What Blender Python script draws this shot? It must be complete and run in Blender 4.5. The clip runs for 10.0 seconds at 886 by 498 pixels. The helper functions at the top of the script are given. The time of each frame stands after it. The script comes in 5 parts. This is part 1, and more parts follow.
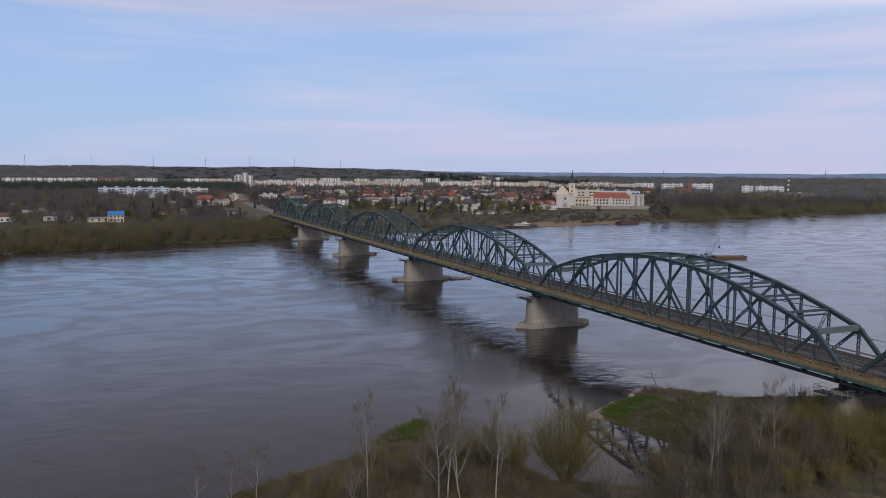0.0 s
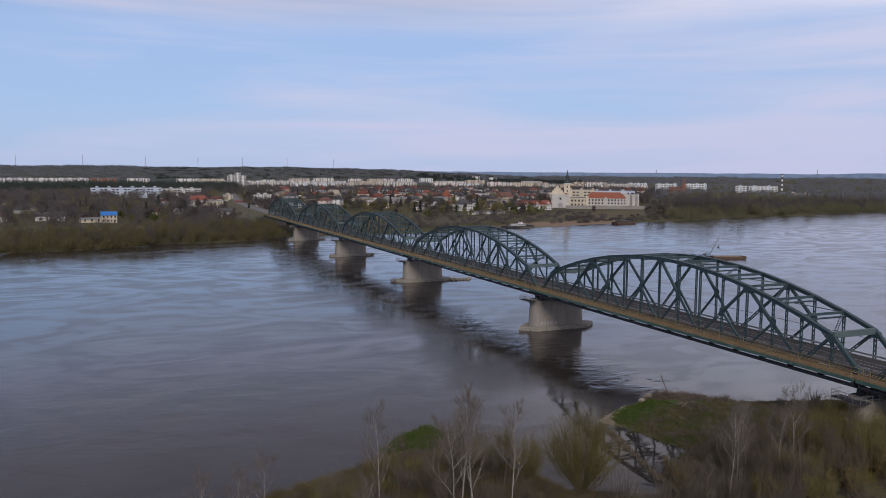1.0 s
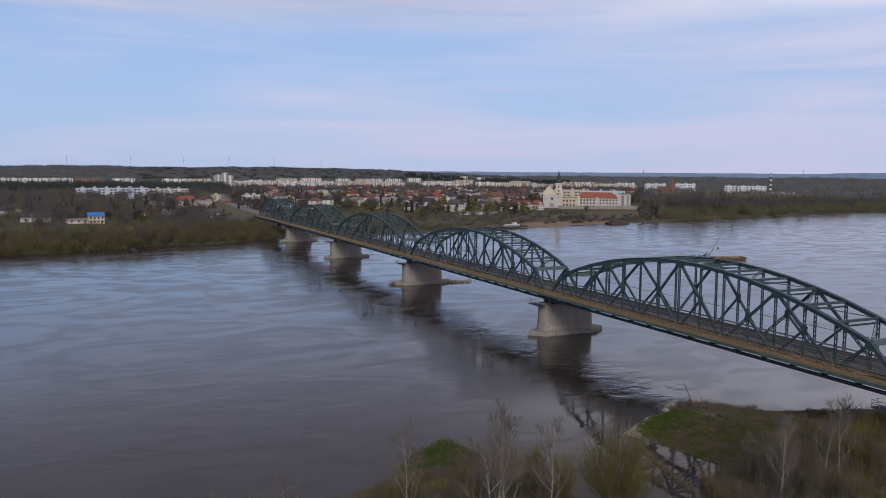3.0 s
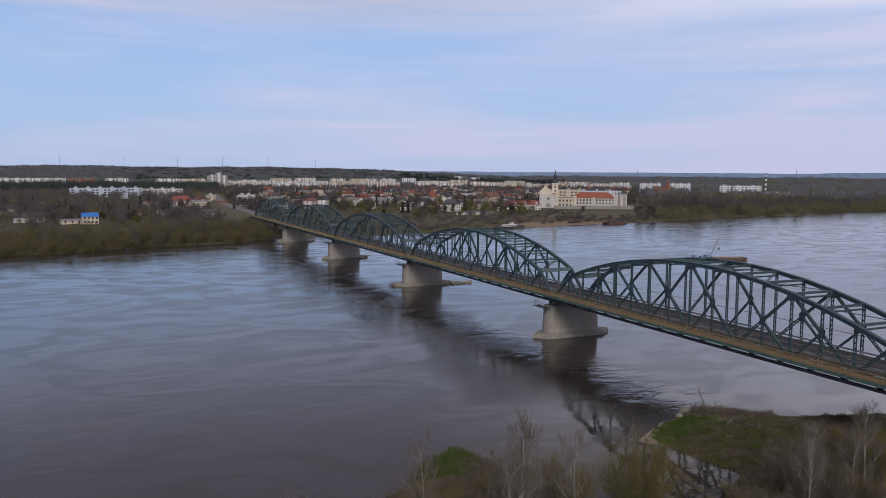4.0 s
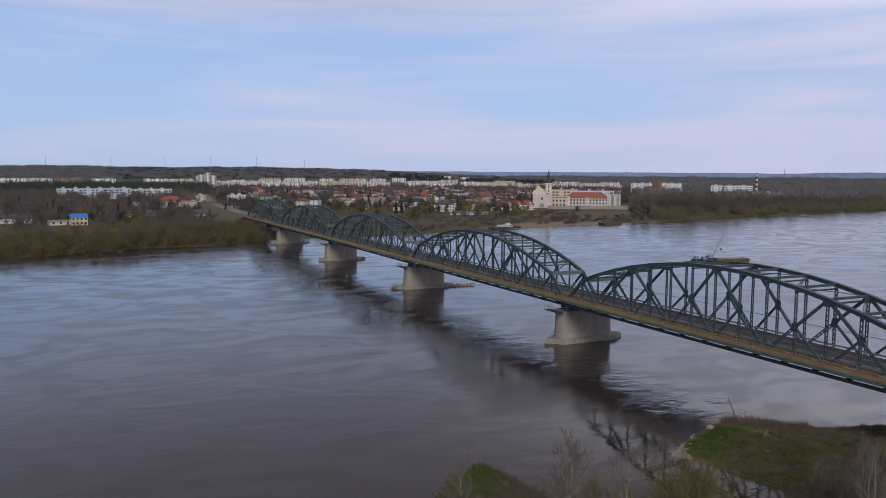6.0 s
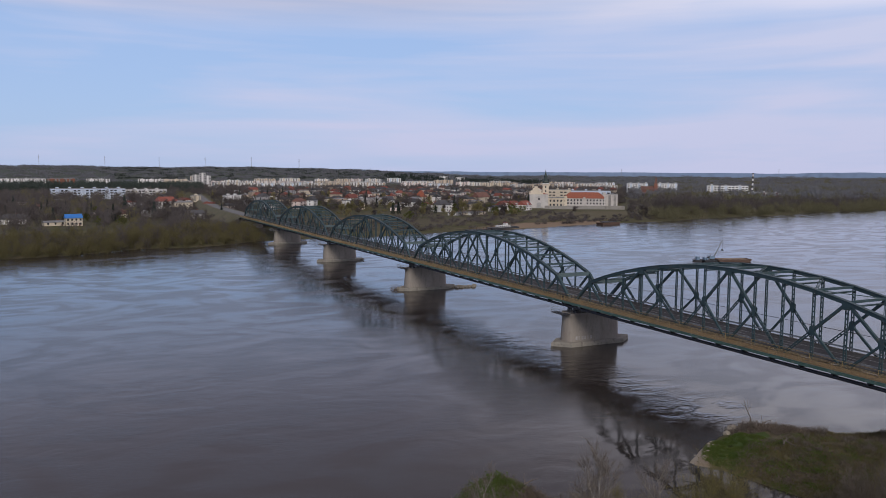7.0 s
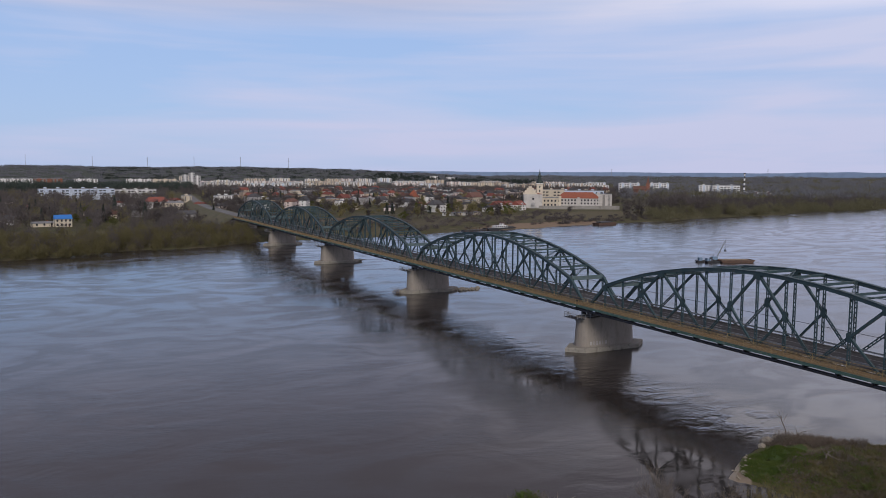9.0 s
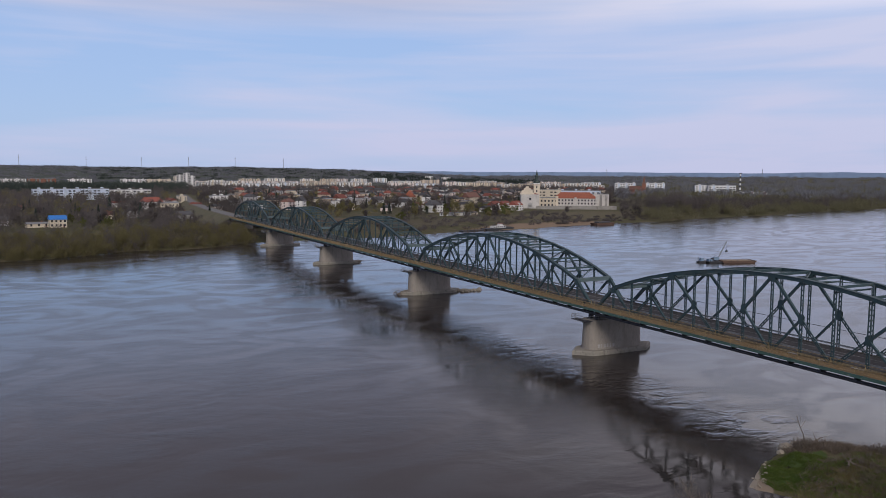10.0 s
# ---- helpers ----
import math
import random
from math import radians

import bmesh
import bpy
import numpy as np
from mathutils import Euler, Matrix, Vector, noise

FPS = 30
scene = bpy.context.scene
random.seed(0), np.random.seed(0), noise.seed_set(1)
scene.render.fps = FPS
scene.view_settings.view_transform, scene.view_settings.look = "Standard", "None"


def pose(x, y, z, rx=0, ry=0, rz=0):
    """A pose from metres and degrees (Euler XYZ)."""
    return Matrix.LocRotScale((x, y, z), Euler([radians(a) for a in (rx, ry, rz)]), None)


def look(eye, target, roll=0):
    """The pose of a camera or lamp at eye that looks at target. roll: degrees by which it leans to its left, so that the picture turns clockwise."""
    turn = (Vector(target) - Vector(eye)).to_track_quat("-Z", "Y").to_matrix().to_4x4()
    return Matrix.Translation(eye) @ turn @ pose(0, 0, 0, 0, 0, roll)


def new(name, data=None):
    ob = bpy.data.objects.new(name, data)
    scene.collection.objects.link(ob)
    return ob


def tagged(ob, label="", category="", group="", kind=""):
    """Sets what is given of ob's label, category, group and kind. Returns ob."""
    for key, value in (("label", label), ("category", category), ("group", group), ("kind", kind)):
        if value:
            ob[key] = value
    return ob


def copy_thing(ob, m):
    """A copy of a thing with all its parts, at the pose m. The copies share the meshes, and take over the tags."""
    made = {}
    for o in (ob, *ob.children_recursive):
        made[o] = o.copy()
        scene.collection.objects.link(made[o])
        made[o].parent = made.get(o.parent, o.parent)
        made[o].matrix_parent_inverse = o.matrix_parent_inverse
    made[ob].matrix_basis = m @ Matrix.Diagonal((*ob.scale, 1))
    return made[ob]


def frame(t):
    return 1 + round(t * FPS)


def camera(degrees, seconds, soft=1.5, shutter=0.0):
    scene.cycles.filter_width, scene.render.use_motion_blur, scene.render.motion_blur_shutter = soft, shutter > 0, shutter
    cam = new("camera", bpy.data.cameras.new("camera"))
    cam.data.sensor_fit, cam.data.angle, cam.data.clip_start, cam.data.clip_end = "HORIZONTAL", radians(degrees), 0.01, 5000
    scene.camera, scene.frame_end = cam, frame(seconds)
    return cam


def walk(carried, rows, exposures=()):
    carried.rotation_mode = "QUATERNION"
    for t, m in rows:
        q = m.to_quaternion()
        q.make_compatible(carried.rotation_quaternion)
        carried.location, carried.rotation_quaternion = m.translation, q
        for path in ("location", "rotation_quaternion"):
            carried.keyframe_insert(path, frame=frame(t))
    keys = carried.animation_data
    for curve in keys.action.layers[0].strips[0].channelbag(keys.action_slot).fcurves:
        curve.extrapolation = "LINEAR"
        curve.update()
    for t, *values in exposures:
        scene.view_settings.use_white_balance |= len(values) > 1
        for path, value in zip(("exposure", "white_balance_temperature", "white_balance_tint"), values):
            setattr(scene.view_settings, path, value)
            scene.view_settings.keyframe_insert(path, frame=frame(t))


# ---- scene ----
cam = camera(59.1, 10.0, soft=0.65)
PATH = [
    (0.0, (-102.70, -85.60, 40.68), (-64.83, 6.47, 31.22), 0.43),
    (0.5, (-103.22, -83.64, 40.69), (-64.92, 8.25, 31.23), 0.43),
    (1.0, (-103.74, -81.66, 40.70), (-65.02, 10.05, 31.24), 0.42),
    (1.5, (-104.24, -79.67, 40.71), (-65.11, 11.87, 31.25), 0.42),
    (2.0, (-104.72, -77.66, 40.72), (-65.21, 13.71, 31.26), 0.41),
    (2.5, (-105.20, -75.64, 40.73), (-65.31, 15.57, 31.27), 0.41),
    (3.0, (-105.67, -73.61, 40.74), (-65.40, 17.43, 31.28), 0.40),
    (3.5, (-106.13, -71.58, 40.75), (-65.50, 19.31, 31.29), 0.39),
    (4.0, (-106.58, -69.54, 40.76), (-65.60, 21.19, 31.29), 0.39),
    (4.5, (-107.02, -67.49, 40.76), (-65.70, 23.08, 31.30), 0.38),
    (5.0, (-107.45, -65.45, 40.77), (-65.80, 24.97, 31.31), 0.38),
    (5.5, (-107.87, -63.42, 40.77), (-65.90, 26.85, 31.31), 0.37),
    (6.0, (-108.29, -61.38, 40.78), (-65.99, 28.74, 31.31), 0.36),
    (6.5, (-108.70, -59.36, 40.78), (-66.09, 30.61, 31.32), 0.36),
    (7.0, (-109.10, -57.34, 40.78), (-66.18, 32.48, 31.32), 0.35),
    (7.5, (-109.50, -55.34, 40.79), (-66.27, 34.33, 31.32), 0.35),
    (8.0, (-109.90, -53.35, 40.79), (-66.36, 36.17, 31.32), 0.34),
    (8.5, (-110.29, -51.38, 40.79), (-66.44, 37.99, 31.32), 0.34),
    (9.0, (-110.67, -49.43, 40.79), (-66.52, 39.79, 31.32), 0.33),
    (9.5, (-111.06, -47.50, 40.79), (-66.60, 41.57, 31.32), 0.32),
    (10.0, (-111.44, -45.60, 40.78), (-66.68, 43.32, 31.32), 0.32),
]
walk(cam, [(t, look(e, g, r)) for t, e, g, r in PATH], [(0.0, 0.25, 6580, 12), (10.0, 0.25, 6580, 12)])

# ---- light ----
world = bpy.data.worlds.new("world")
scene.world = world
world.use_nodes = True
wn, wl = world.node_tree.nodes, world.node_tree.links
wn.clear()
SUN_EL, SUN_AZ = 32.0, 200.0


def wnode(kind, **kw):
    n = wn.new(kind)
    for k, v in kw.items():
        n.inputs[k].default_value = v
    return n


sky = wn.new("ShaderNodeTexSky")
sky.sky_type, sky.sun_disc = "NISHITA", False
sky.sun_elevation, sky.sun_rotation = radians(SUN_EL), radians(SUN_AZ)
sky.air_density, sky.dust_density, sky.ozone_density = 1.2, 0.6, 2.5
bg_sky = wnode("ShaderNodeBackground", Strength=0.084)
clear_air = wn.new("ShaderNodeMix")
clear_air.data_type, clear_air.blend_type = "RGBA", "MULTIPLY"
clear_air.inputs[0].default_value = 1.0
clear_air.inputs[7].default_value = (0.84, 0.92, 1.12, 1)
wl.new(sky.outputs[0], clear_air.inputs[6])
wl.new(clear_air.outputs[2], bg_sky.inputs[0])
tc = wn.new("ShaderNodeTexCoord")
sep = wn.new("ShaderNodeSeparateXYZ")
wl.new(tc.outputs["Generated"], sep.inputs[0])


def wlink(a, socket):
    if isinstance(a, (int, float)):
        socket.default_value = a
    else:
        wl.new(a, socket)


def sky_math(op, a, b, clamp=False):
    n = wn.new("ShaderNodeMath")
    n.operation, n.use_clamp = op, clamp
    wlink(a, n.inputs[0])
    wlink(b, n.inputs[1])
    return n.outputs[0]


def sky_range(x, lo, hi, to0, to1):
    n = wn.new("ShaderNodeMapRange")
    for i_, v_ in enumerate((lo, hi, to0, to1)):
        n.inputs[i_ + 1].default_value = v_
    wl.new(x, n.inputs[0])
    return n.outputs[0]


def streaks(scale, flat, turn, detail, distort):
    """Cloud drawn out into long, nearly level streaks."""
    m_ = wn.new("ShaderNodeMapping")
    m_.inputs["Scale"].default_value = (1.0, 1.0, flat)
    m_.inputs["Rotation"].default_value = turn
    wl.new(tc.outputs["Generated"], m_.inputs[0])
    n_ = wnode("ShaderNodeTexNoise", Scale=scale, Detail=detail, Roughness=0.5, Distortion=distort)
    wl.new(m_.outputs[0], n_.inputs["Vector"])
    return n_.outputs[0]


def sky_mix(f, a, b):
    n = wn.new("ShaderNodeMix")
    n.data_type = "RGBA"
    wlink(f, n.inputs[0])
    for v_, k_ in ((a, 6), (b, 7)):
        if isinstance(v_, tuple):
            n.inputs[k_].default_value = (*v_, 1)
        else:
            wl.new(v_, n.inputs[k_])
    return n.outputs[2]


# how far to the east a direction lies: the veil is thin and blue in the west, thick and pale in the east
east = sky_math("ADD", sky_math("MULTIPLY", sep.outputs[0], 0.92), sky_math("MULTIPLY", sep.outputs[1], -0.38))
up_ = sep.outputs[2]
veil = sky_math("ADD", sky_math("MULTIPLY", streaks(1.7, 8.0, (0.05, 0.06, 0.5), 4.0, 0.7), 0.65), sky_math("MULTIPLY", streaks(2.6, 17.0, (0.02, 0.035, 1.3), 5.0, 0.4), 0.35))
veil = sky_math("ADD", veil, sky_math("MULTIPLY", east, 0.20))
veil = sky_math("ADD", veil, sky_range(up_, 0.0, 0.075, 0.10, 0.0))
veil = sky_math("ADD", veil, sky_range(up_, 0.11, 0.22, 0.0, 0.15))
veil = sky_math("ADD", veil, sky_range(up_, 0.045, 0.10, 0.0, -0.05))
thick = sky_range(veil, 0.42, 0.66, 0.0, 1.0)
pale = sky_mix(sky_range(up_, 0.02, 0.20, 0.0, 1.0), (0.56, 0.60, 0.83), (0.61, 0.66, 0.87))
low_sky = sky_mix(thick, (0.375, 0.535, 0.86), pale)
high_sky = sky_mix(sky_range(east, 0.0, 0.5, 0.0, 1.0), (0.265, 0.255, 0.32), (1.30, 1.27, 1.33))
high_sky = sky_mix(sky_range(up_, 0.27, 0.38, 0.0, 1.0), high_sky, (0.275, 0.265, 0.325))
bg_cloud = wnode("ShaderNodeBackground", Strength=0.80)
wl.new(sky_mix(sky_range(up_, 0.17, 0.34, 0.0, 1.0), low_sky, high_sky), bg_cloud.inputs[0])
mixw = wn.new("ShaderNodeMixShader")
wl.new(sky_range(thick, 0.0, 1.0, 0.80, 0.97), mixw.inputs[0])
wl.new(bg_sky.outputs[0], mixw.inputs[1])
wl.new(bg_cloud.outputs[0], mixw.inputs[2])
wout = wn.new("ShaderNodeOutputWorld")
wl.new(mixw.outputs[0], wout.inputs[0])

sun = bpy.data.lights.new("sun", "SUN")
sun.energy, sun.angle, sun.color = 1.45, radians(20), (1.0, 0.95, 0.88)
sun_ob = new("sun", sun)
az, el_ = radians(SUN_AZ), radians(SUN_EL)
sun_ob.matrix_world = look((0, 0, 200), (-math.sin(az) * math.cos(el_) * 100, -math.cos(az) * math.cos(el_) * 100, 200 - math.sin(el_) * 100))


# ---- materials ----
def mat(name, a, b, scale=1.0, rough=0.7, metal=0.0, bump=0.2, c=None, stretch=(1, 1, 1), fine=12.0, rand=0.0, coords="Object", spec=0.5, fac=(0.35, 0.65), dist=0.0, through_light=0.0):
    """Two colours mixed by a coarse and a fine noise, a third as stains, a little relief, and a little change from piece to piece."""
    m = bpy.data.materials.new(name)
    m.use_nodes = True
    nt = m.node_tree
    nd, lk = nt.nodes, nt.links
    bs = nd["Principled BSDF"]
    bs.inputs["Roughness"].default_value, bs.inputs["Metallic"].default_value = rough, metal
    bs.inputs["Specular IOR Level"].default_value = spec
    if coords == "World":
        src = nd.new("ShaderNodeNewGeometry").outputs["Position"]
    else:
        src = nd.new("ShaderNodeTexCoord").outputs[coords]
    mp_ = nd.new("ShaderNodeMapping")
    mp_.inputs["Scale"].default_value = stretch
    lk.new(src, mp_.inputs[0])

    def nz(sc, det):
        n = nd.new("ShaderNodeTexNoise")
        n.inputs["Scale"].default_value, n.inputs["Detail"].default_value = sc, det
        n.inputs["Distortion"].default_value = dist
        lk.new(mp_.outputs[0], n.inputs["Vector"])
        return n.outputs[0]

    def mixer(f, x, y):
        n = nd.new("ShaderNodeMix")
        n.data_type = "RGBA"
        for s_, v_ in ((0, f), (6, x), (7, y)):
            if isinstance(v_, (tuple, float, int)):
                n.inputs[s_].default_value = (*v_, 1) if isinstance(v_, tuple) else v_
            else:
                lk.new(v_, n.inputs[s_])
        return n.outputs[2]

    def ramp(x, lo, hi):
        n = nd.new("ShaderNodeMapRange")
        n.inputs[1].default_value, n.inputs[2].default_value = lo, hi
        lk.new(x, n.inputs[0])
        return n.outputs[0]

    big, small = nz(scale, 4.0), nz(scale * fine, 3.0)
    col = mixer(ramp(big, *fac), a, b)
    dark = tuple(v * 0.72 for v in b)
    col = mixer(ramp(small, 0.5, 0.85), col, dark)
    if c:
        col = mixer(ramp(nz(scale * 2.7, 5.0), 0.55, 0.72), col, c)
    if rand:
        oi = nd.new("ShaderNodeObjectInfo")
        hs = nd.new("ShaderNodeHueSaturation")
        mr = nd.new("ShaderNodeMapRange")
        mr.inputs[3].default_value, mr.inputs[4].default_value = 1 - rand, 1 + rand
        lk.new(oi.outputs["Random"], mr.inputs[0])
        lk.new(mr.outputs[0], hs.inputs["Value"])
        lk.new(col, hs.inputs["Color"])
        col = hs.outputs[0]
    lk.new(col, bs.inputs["Base Color"])
    if bump:
        bp = nd.new("ShaderNodeBump")
        bp.inputs["Strength"].default_value, bp.inputs["Distance"].default_value = bump, 0.05
        lk.new(small, bp.inputs["Height"])
        lk.new(bp.outputs[0], bs.inputs["Normal"])
    if through_light:
        tl, ms = nd.new("ShaderNodeBsdfTranslucent"), nd.new("ShaderNodeMixShader")
        ms.inputs[0].default_value = through_light
        lk.new(col, tl.inputs[0])
        lk.new(bs.outputs[0], ms.inputs[1])
        lk.new(tl.outputs[0], ms.inputs[2])
        lk.new(ms.outputs[0], nd["Material Output"].inputs[0])
    return m


STEEL = mat("green_paint", (0.028, 0.058, 0.068), (0.044, 0.078, 0.087), 0.6, 0.55, 0.0, 0.1, c=(0.075, 0.085, 0.075), fine=9)
STEEL_PORTAL = mat("grey_green_paint", (0.080, 0.120, 0.130), (0.105, 0.15, 0.158), 0.6, 0.5, 0.0, 0.1, c=(0.12, 0.13, 0.12), fine=9)
STEEL_LIGHT = mat("pale_green_paint", (0.055, 0.115, 0.095), (0.08, 0.145, 0.12), 0.5, 0.5, 0.0, 0.1, c=(0.20, 0.22, 0.19), fine=9)
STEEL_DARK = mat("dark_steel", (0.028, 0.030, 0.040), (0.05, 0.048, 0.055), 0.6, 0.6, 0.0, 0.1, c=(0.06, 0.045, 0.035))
YELLOW = mat("ochre_rail_paint", (0.36, 0.27, 0.13), (0.30, 0.22, 0.11), 1.0, 0.5)
ASPHALT = mat("asphalt", (0.040, 0.038, 0.041), (0.065, 0.061, 0.062), 0.35, 0.85, 0.0, 0.3, c=(0.10, 0.095, 0.092), fine=30)
PLANK = mat("ochre_walkway", (0.20, 0.122, 0.060), (0.25, 0.165, 0.09), 0.25, 0.8, 0.0, 0.3, c=(0.16, 0.10, 0.06), stretch=(1, 0.35, 1), fine=20)
CONCRETE = mat("pier_concrete", (0.245, 0.215, 0.185), (0.315, 0.28, 0.245), 0.25, 0.85, 0.0, 0.4, c=(0.22, 0.19, 0.165), stretch=(1, 1, 0.35), fine=14)
CONCRETE_DARK = mat("wet_concrete", (0.24, 0.22, 0.185), (0.31, 0.285, 0.245), 0.4, 0.8, 0.0, 0.4, c=(0.15, 0.135, 0.11))
GALV = mat("galvanised_steel", (0.25, 0.26, 0.27), (0.33, 0.34, 0.35), 1.5, 0.45, 0.4)


# ---- mesh building ----
class Geo:
    """Collects vertices and faces of one mesh."""

    def __init__(self):
        self.v, self.f = [], []

    def box(self, a, b, w, h, up=(0, 0, 1)):
        """A bar from a to b, w across and h along up."""
        a, b = Vector(a), Vector(b)
        d = (b - a).normalized()
        s = d.cross(Vector(up))
        if s.length < 1e-4:
            s = d.cross(Vector((0, 1, 0)))
        s.normalize()
        u = s.cross(d)
        n = len(self.v)
        for p in (a, b):
            for i, j in ((-1, -1), (1, -1), (1, 1), (-1, 1)):
                self.v.append(p + s * (i * w / 2) + u * (j * h / 2))
        self.f += [tuple(n + k for k in q) for q in ((3, 2, 1, 0), (4, 5, 6, 7), (0, 1, 5, 4), (1, 2, 6, 5), (2, 3, 7, 6), (3, 0, 4, 7))]
        return self

    def block(self, x0, y0, z0, x1, y1, z1):
        return self.box(((x0 + x1) / 2, y0, (z0 + z1) / 2), ((x0 + x1) / 2, y1, (z0 + z1) / 2), abs(x1 - x0), abs(z1 - z0))

    def tube(self, pts, radii, sides=6, cap=True):
        n0 = len(self.v)
        pts = [Vector(p) for p in pts]
        for i, p in enumerate(pts):
            d = (pts[min(i + 1, len(pts) - 1)] - pts[max(i - 1, 0)]).normalized()
            s = d.cross(Vector((0.31, 0.87, 0.12))).normalized()
            u = s.cross(d)
            for k in range(sides):
                t = 2 * math.pi * k / sides
                self.v.append(p + (s * math.cos(t) + u * math.sin(t)) * radii[i])
        for i in range(len(pts) - 1):
            for k in range(sides):
                k2 = (k + 1) % sides
                a = n0 + i * sides
                self.f.append((a + k, a + k2, a + sides + k2, a + sides + k))
        if cap:
            self.f.append(tuple(n0 + k for k in reversed(range(sides))))
            self.f.append(tuple(n0 + (len(pts) - 1) * sides + k for k in range(sides)))
        return self

    def prism(self, outline, z0, z1, outline2=None):
        """An upright solid on a plan outline (counter-clockwise), tapering to outline2."""
        n, k = len(self.v), len(outline)
        self.v += [Vector((x, y, z0)) for x, y in outline] + [Vector((x, y, z1)) for x, y in (outline2 or outline)]
        self.f.append(tuple(n + i for i in reversed(range(k))))
        self.f.append(tuple(n + k + i for i in range(k)))
        self.f += [(n + i, n + (i + 1) % k, n + k + (i + 1) % k, n + k + i) for i in range(k)]
        return self

    def face(self, *pts):
        n = len(self.v)
        self.v += [Vector(p) for p in pts]
        self.f.append(tuple(range(n, n + len(pts))))
        return self

    def mesh(self, name, material):
        me = bpy.data.meshes.new(name)
        me.from_pydata([tuple(p) for p in self.v], [], self.f)
        me.materials.append(material)
        return me


def part(name, geo, material, parent=None, label=""):
    me = geo if isinstance(geo, bpy.types.Mesh) else geo.mesh(name, material)
    ob = new(name, me)
    if parent is not None:
        ob.parent = parent
    if label:
        ob["label"] = label
    return ob


def smooth(ob):
    for p in ob.data.polygons:
        p.use_smooth = True
    return ob


def thing(name, at=(0, 0, 0), turn=0.0, label="", category="", group="", kind=""):
    ob = new(name)
    ob.matrix_basis = pose(*at, 0, 0, turn)
    return tagged(ob, label, category, group, kind)


def sstep(a, b, x):
    t = min(1.0, max(0.0, (x - a) / (b - a)))
    return t * t * (3 - 2 * t)


# ---- the river and the land ----
SHORE = [(-91.7, 12.3), (-84.6, 15.9), (-71.1, 22.1), (-64.0, 30.3), (-57.9, 33.6), (-56.1, 25.8), (-55.1, 17.2), (-51.6, 7.8), (-50.2, 2.5), (-46.1, 0.5), (-40.2, -5.0), (-37.9, -4.4), (-36.4, 1.7), (-25.8, 8.7), (-28.3, 20.5), (-30.9, 24.9), (-22.1, 30.4), (-9.2, 34.3), (1.0, 24.3), (16.4, 20.5), (30, 12), (120, -30), (600, -120), (600, -400), (-400, -400), (-400, -160), (-130, -40)]


def far_bank(x):
    return 412 + (0.36 * x if x < 0 else 0.222 * x) + 1.8 * math.sin(x * 0.031 + 1.0) + 1.2 * math.sin(x * 0.083) - (0.002 * (x + 130) ** 2 if -300 < x < -130 else 58 + 0.3 * (-300 - x) if x <= -300 else 0.0)


def near_side(x, y):
    """Distance into the near bank: positive on land."""
    inside, best = False, 1e9
    n = len(SHORE)
    for i in range(n):
        (x0, y0), (x1, y1) = SHORE[i], SHORE[(i + 1) % n]
        if (y0 > y) != (y1 > y) and x < (x1 - x0) * (y - y0) / (y1 - y0) + x0:
            inside = not inside
        dx, dy = x1 - x0, y1 - y0
        t = max(0.0, min(1.0, ((x - x0) * dx + (y - y0) * dy) / (dx * dx + dy * dy)))
        best = min(best, math.hypot(x - x0 - t * dx, y - y0 - t * dy))
    return best if inside else -best


def hills(x, y):
    """The wooded ridge behind the town, lower and further off towards the east."""
    a = math.degrees(math.atan2(x + 103, y + 85))
    r = math.hypot(x + 103, y + 85)
    west = 1 - sstep(16, 30, a)
    h = 57 * west * sstep(2300, 3500, r) * (0.95 + 0.04 * math.sin(a * 0.55 + 2) + 0.02 * math.sin(a * 1.7))
    h += (1 - west) * 30 * sstep(2500, 4600, r) * (0.94 + 0.07 * math.sin(a * 0.8) + 0.04 * math.sin(a * 2.1))
    return h


def land(x, y):
    d = y - far_bank(x)
    if d > -60:
        h = -3 + 3.6 * sstep(-22, 2, d) + 2.6 * sstep(3, 45, d) + 4.0 * sstep(60, 600, d) + hills(x, y)
        if d > 5:
            h += 0.5 * noise.noise((x * 0.02, y * 0.02, 3.0))
        return h
    s = near_side(x, y) if y < 160 else -99
    h = -3 + 3.2 * sstep(-8.5, 1.5, s) + 1.5 * sstep(0.5, 14, s) + 2.5 * sstep(20, 90, s)
    if s > 0:
        h += (0.5 * noise.noise((x * 0.22, y * 0.22, 0.0)) + 0.45 * noise.noise((x * 0.6, y * 0.6, 5.0))) * sstep(0, 3, s) - 0.5 * sstep(-56, -60, x) * sstep(14, 22, y)
    return h


def sheet(name, xs, ys, material):
    nx = len(xs)
    vs = [(x, y, land(x, y)) for y in ys for x in xs]
    fs = [(j * nx + i, j * nx + i + 1, (j + 1) * nx + i + 1, (j + 1) * nx + i) for j in range(len(ys) - 1) for i in range(nx - 1)]
    me = bpy.data.meshes.new(name)
    me.from_pydata(vs, [], fs)
    me.materials.append(material)
    return smooth(new(name, me))


def spaced(a, b, fine0, fine1, step, grow):
    """Grid lines from a to b: even between fine0 and fine1, ever wider outside."""
    out = [fine0]
    while out[-1] < fine1:
        out.append(out[-1] + step)
    s = step
    while out[-1] < b:
        s *= grow
        out.append(out[-1] + s)
    s, lo = step, [fine0]
    while lo[-1] > a:
        s *= grow
        lo.append(lo[-1] - s)
    return lo[:0:-1] + out


